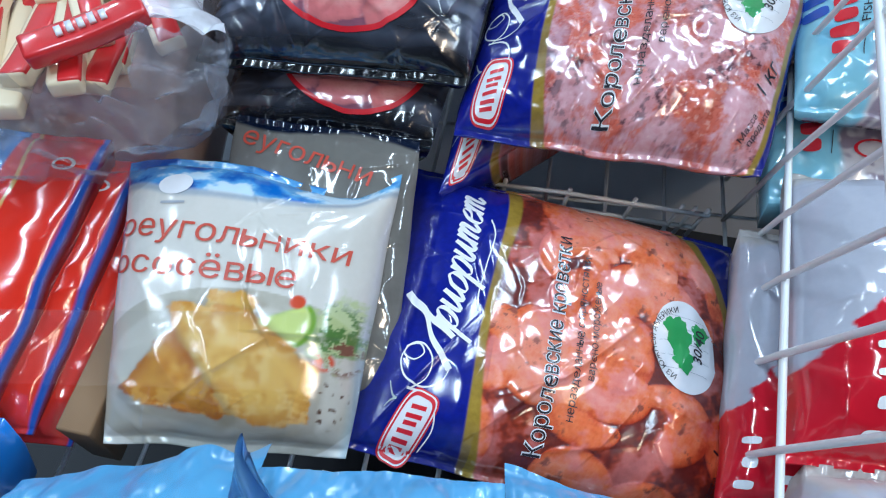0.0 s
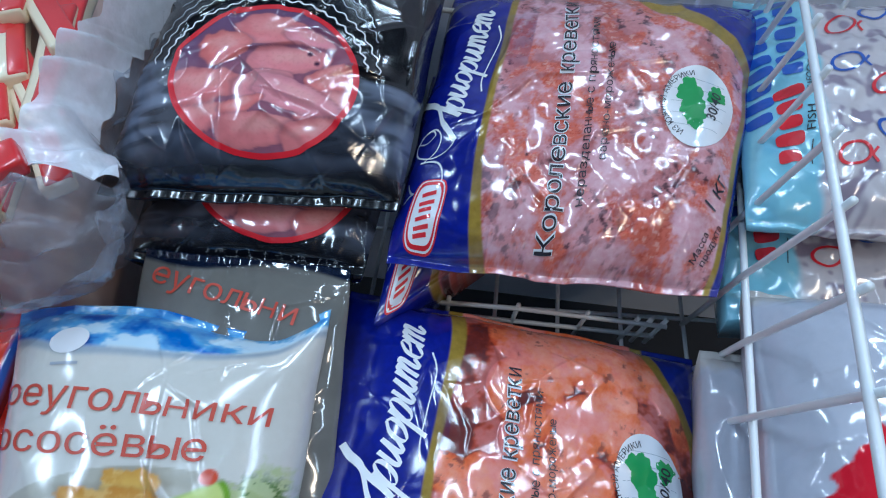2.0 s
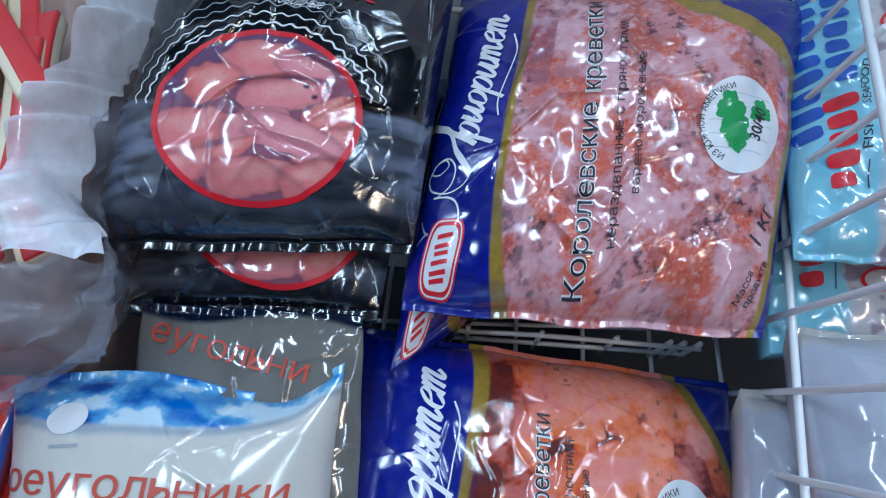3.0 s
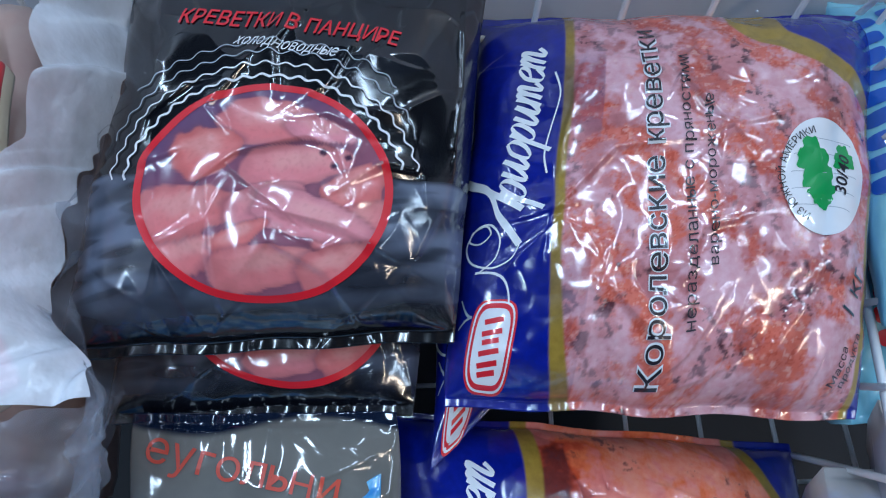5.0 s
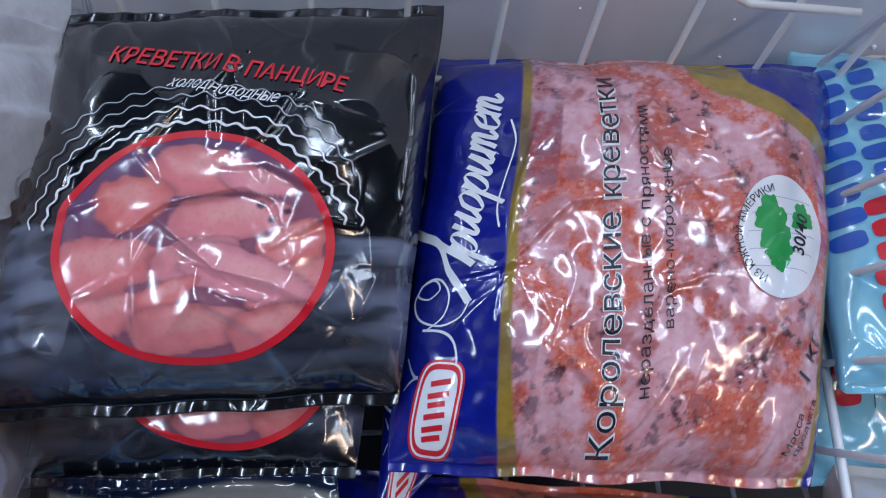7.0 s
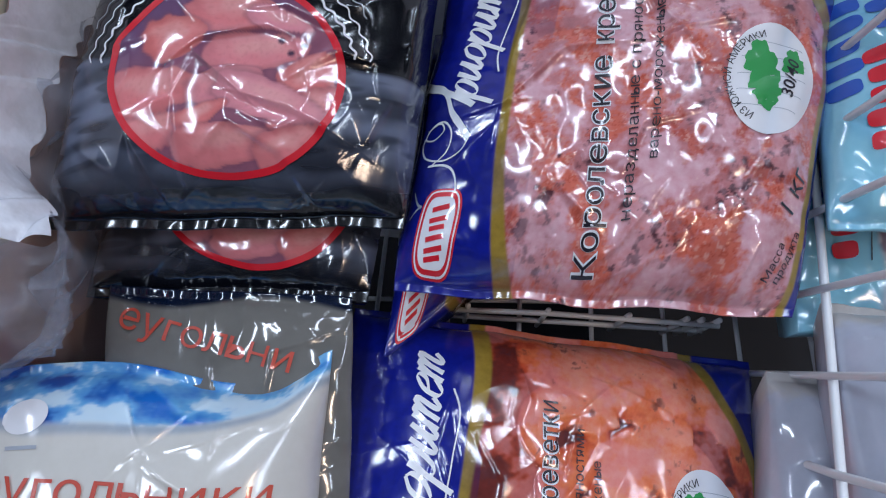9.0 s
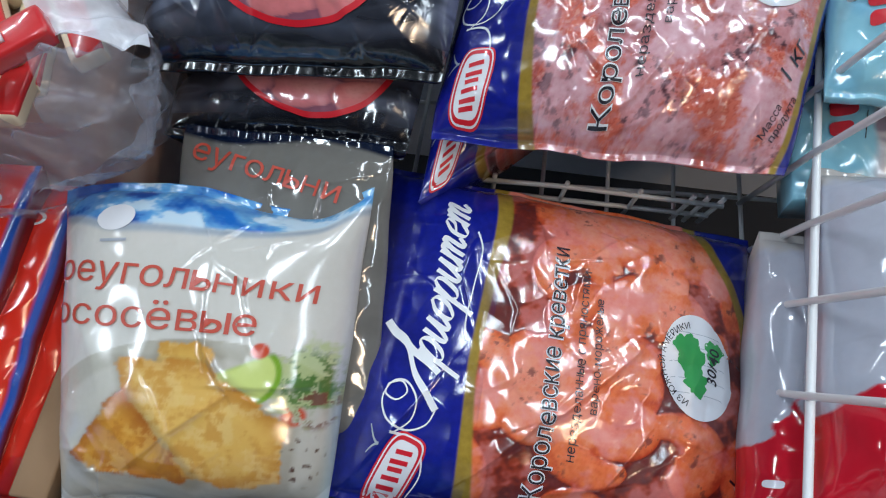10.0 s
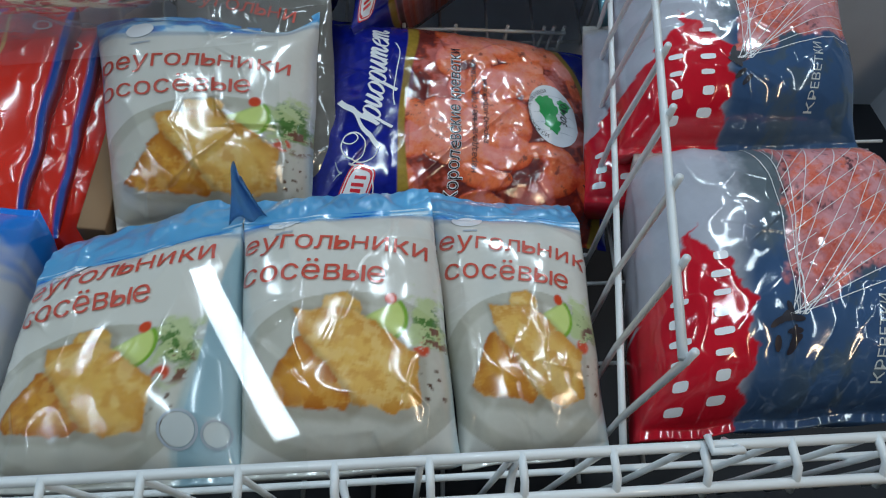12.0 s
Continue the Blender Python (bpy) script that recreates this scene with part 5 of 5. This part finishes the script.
ridge = [(-0.168, 0.60, 0.735), (-0.158, 0.50, 0.750), (-0.176, 0.41, 0.738), (-0.202, 0.325, 0.728), (-0.198, 0.298, 0.720), (-0.192, 0.264, 0.700), (-0.262, 0.270, 0.692), (-0.36, 0.285, 0.69)]
hem = [(-0.134, 0.60, 0.700), (-0.136, 0.54, 0.698), (-0.156, 0.445, 0.690), (-0.176, 0.36, 0.686), (-0.139, 0.303, 0.704), (-0.152, 0.268, 0.665), (-0.225, 0.238, 0.648), (-0.36, 0.215, 0.648)]
foot = [(-0.150, 0.60, 0.60), (-0.158, 0.54, 0.60), (-0.170, 0.445, 0.60), (-0.178, 0.36, 0.60), (-0.172, 0.318, 0.61), (-0.185, 0.285, 0.615), (-0.24, 0.255, 0.60), (-0.36, 0.24, 0.60)]
ribbon("collar", ridge[:5], hem[:5], LINER, sack, 121, 0.0068, 180, 50)
ribbon("collar", ridge[4:], hem[4:], SKIRT, sack, 126, 0.008)
ribbon("skirt", hem, foot, SKIRT, sack, 131, 0.008)
bm = bmesh.new()
box(bm, -0.44, 0.30, 0.47, -0.215, 0.60, 0.672, 0.02)
part("body", bm, plain_material("packed_crab_sticks", lin(205, 170, 160), 0.5, 0, 0.3, 60, 0.5, 0.3, lin(222, 210, 196)), sack, "sticks packed below the top layer")


# ---- the basket to the right: pale blue fish bags and red-banded shrimp bags ----
CLEAR = 0.225  # where the print of the pale blue bags ends and the clear film begins


def palefish_art(seed):
    def art(u, v, x, y):
        n, m = Waves(seed, 0.04, 20)(x, y), Waves(seed + 1, 0.014, 24)(x, y)
        c = np.ones((len(u), 3)) * np.array(lin(140, 205, 226))
        c = blend(c, lin(96, 172, 212), smooth(0.2, 0.9, n) * 0.4)
        clear = smooth(CLEAR - 0.02, CLEAR + 0.02, u + 0.02 * n)
        flesh = blend(np.ones((len(u), 3)) * np.array(lin(206, 200, 206)), lin(150, 138, 156), smooth(0.1, 0.7, n + 0.5 * m))
        return c * (1 - clear[:, None]) + flesh * clear[:, None]
    return art


def palefish_bag(corners, bulge, seed, deep, label):
    sh = Sheet(corners, bulge, seed, 0.0018, 0.02, 3, 0.002, 0.035)
    root = bag("pale_blue_fish_bag", sh, palefish_art(seed), FILM, deep, label, group="pale blue fish bags")
    W, H = sh.width, sh.height
    # brand marks as plain blocks: a blue row and a red row running up the bag
    for u0, m, v0, v1, size in ((0.045, INK_BLUE, 0.33, 0.90, 0.017), (0.125, INK_RED, 0.17, 0.47, 0.018), (0.135, INK_BLUE, 0.50, 0.93, 0.017)):
        count = int((v1 - v0) * H / 0.0145)
        for k in range(count):
            v = v0 + (v1 - v0) * (k + 0.5) / count
            disc("mark", root, sh, u0, v, size * (0.42, 0.5, 0.40)[k % 3], 0.0056, m, 0.0009, rings=3, sides=28, turn=0.1, shape=lambda a: 1 / (abs(math.cos(a)) ** 4 + abs(math.sin(a)) ** 4) ** 0.25)
    lettering(root, sh, "FISH", 0.195, 0.28, 0.022, 0.0055, 88, INK_DARK)
    lettering(root, sh, "SEAFOOD", 0.20, 0.42, 0.036, 0.0055, 88, INK_DARK)
    stroke("rule", root, sh, [(0.19, q) for q in np.linspace(0.17, 0.25, 8)], 0.0007, INK_DARK, 0.0009)
    g = random.Random(seed)
    for k in range(15):
        u, v, m = 0.32 + 0.13 * (k % 5), 0.20 + 0.27 * (k // 5) + 0.09 * (k % 2), (INK_RED, INK_BLUE)[k % 2]
        disc("fish_outline", root, sh, u, v, 0.013, 0.009, m, 0.0009, 0.78, turn=g.uniform(-0.5, 0.9), rings=3, sides=36)
        stroke("fish_tail", root, sh, [(u + (0.012 + 0.004 * abs(t)) / W, v + 0.006 * t / H) for t in np.linspace(-1, 1, 8)], 0.002, m, 0.0009)
    return root


palefish_bag([(0.268, 0.262, 0.580), (0.50, 0.235, 0.585), (0.55, 0.47, 0.61), (0.325, 0.515, 0.61)], 0.02, 141, 0.09, "pale blue fish bag lying under another one")
palefish_bag([(0.270, 0.302, 0.645), (0.47, 0.270, 0.655), (0.55, 0.50, 0.672), (0.328, 0.535, 0.665)], 0.036, 147, 0.04, "pale blue and clear bag of fish with red and blue marks")


def reef_art(seed, tip_u, tip_v):
    def art(u, v, x, y):
        n, m = Cloud(seed, 0.06)(x, y), Cloud(seed + 1, 0.02)(x, y)
        c = np.ones((len(u), 3)) * np.array(lin(178, 182, 196))
        c = blend(c, lin(98, 110, 120), smooth(tip_u + 0.10, tip_u + 0.24, u + 0.03 * n))
        c = blend(c, lin(58, 86, 124), smooth(tip_v + 0.06, tip_v - 0.14, v - 0.25 * (u - 0.5) + 0.04 * n) * smooth(tip_u + 0.12, tip_u + 0.2, u))
        c = blend(c, lin(78, 90, 94), smooth(0.1, 0.9, n) * smooth(tip_u + 0.2, tip_u + 0.4, u) * 0.6)
        c = blend(c, lin(188, 180, 170), smooth(0.90, 0.95, v + 0.01 * m) * 0.7)
        down = np.clip((tip_v - v) / tip_v, 0, 1)
        rag = 0.014 * np.sin(44 * v) + 0.010 * np.sin(97 * v + 1) + 0.006 * m
        red = smooth(0.005, -0.005, u - tip_u - 0.17 * smooth(0.0, 0.45, down) - rag) * smooth(-0.005, 0.005, u - tip_u + 0.26 * smooth(0.0, 0.8, down) - rag) * smooth(tip_v + 0.004, tip_v - 0.004, v)
        c = blend(c, lin(206, 26, 46), red)
        win = smooth(-0.012, 0.012, u - 0.44 - 0.02 * n) * smooth(-0.012, 0.012, v - 0.28 - 0.42 * (u - 0.44) - 0.02 * n) * smooth(0.93, 0.91, v)
        shrimp, _ = shrimp_colours(seed + 5, x, y, 0.2, 0.24, 0.35, 90, 0.009, 0.016)
        return c * (1 - win[:, None]) + shrimp * win[:, None]
    return art


def reef_bag(corners, bulge, seed, deep, label, tip_u=0.13, tip_v=0.60):
    sh = Sheet(corners, bulge, seed, 0.0014, 0.03, 4.0)
    sh.random_folds(seed + 70, 12, 0.0014)
    root = bag("red_banded_shrimp_bag", sh, reef_art(seed, tip_u, tip_v), FILM_SOFT, deep, label, group="red-banded shrimp bags")
    W, H = sh.width, sh.height
    # brand band: two rows of plain white blocks
    for u0, v0, v1, size in ((tip_u - 0.045, 0.03, tip_v - 0.22, 0.011), (tip_u + 0.075, 0.05, tip_v - 0.10, 0.0125)):
        count = max(3, int((v1 - v0) * H / 0.0135))
        for k in range(count):
            v = v0 + (v1 - v0) * (k + 0.5) / count
            disc("brand_mark", root, sh, u0 + 0.004 * (k % 2), v, size * (0.52, 0.40, 0.46)[k % 3], (0.0026, 0.0034, 0.0022)[k % 3], INK_WHITE, 0.0009, rings=3, sides=28, shape=lambda a: 1 / (abs(math.cos(a)) ** 4 + abs(math.sin(a)) ** 4) ** 0.25)
    for k in range(13):
        a = radians(96 - 6.4 * k)
        stroke("net_line", root, sh, [(min(0.985, 0.44 + (0.16 * t * math.cos(a) + 0.006 * math.sin(3 * t + k)) / W), min(0.93, 0.27 + 0.16 * t * math.sin(a) / H)) for t in np.linspace(0, 1, 24)], 0.0006, INK_WHITE, 0.0009)
    for k in range(-5, 6):
        stroke("net_line", root, sh, [(min(0.985, 0.44 + 0.016 * t * (6 + k) / W), min(0.93, 0.30 + (0.03 + 0.012 * (5 - k) + 0.10 * t) / H)) for t in np.linspace(0, 1, 12)], 0.0005, INK_WHITE, 0.0009)
    g = random.Random(seed)
    for k in range(12):
        disc("rope_knot", root, sh, 0.42 + g.uniform(-0.05, 0.03), 0.24 + g.uniform(-0.07, 0.07), 0.0055, 0.0022, INK_DARK, 0.0009, rings=3, sides=20, turn=g.uniform(0, 3))
    lettering(root, sh, "КРЕВЕТКИ", 0.74, 0.08, 0.058, 0.0078, 88, INK_PALE)
    return root


reef_bag([(0.190, 0.035, 0.560), (0.39, 0.01, 0.56), (0.44, 0.20, 0.575), (0.243, 0.240, 0.575)], 0.030, 165, 0.08, "white, red and grey-blue shrimp bag lying under another", 0.10, 0.45)
reef_bag([(0.213, 0.052, 0.606), (0.43, 0.026, 0.606), (0.49, 0.225, 0.612), (0.270, 0.268, 0.612)], 0.055, 153, 0.06, "white, red and grey-blue shrimp bag lying behind another", 0.22, 0.55)
reef_bag([(0.156, -0.186, 0.602), (0.37, -0.206, 0.602), (0.44, 0.025, 0.606), (0.226, 0.052, 0.606)], 0.055, 159, 0.13, "white, red and grey-blue shrimp bag with net drawing at the front")
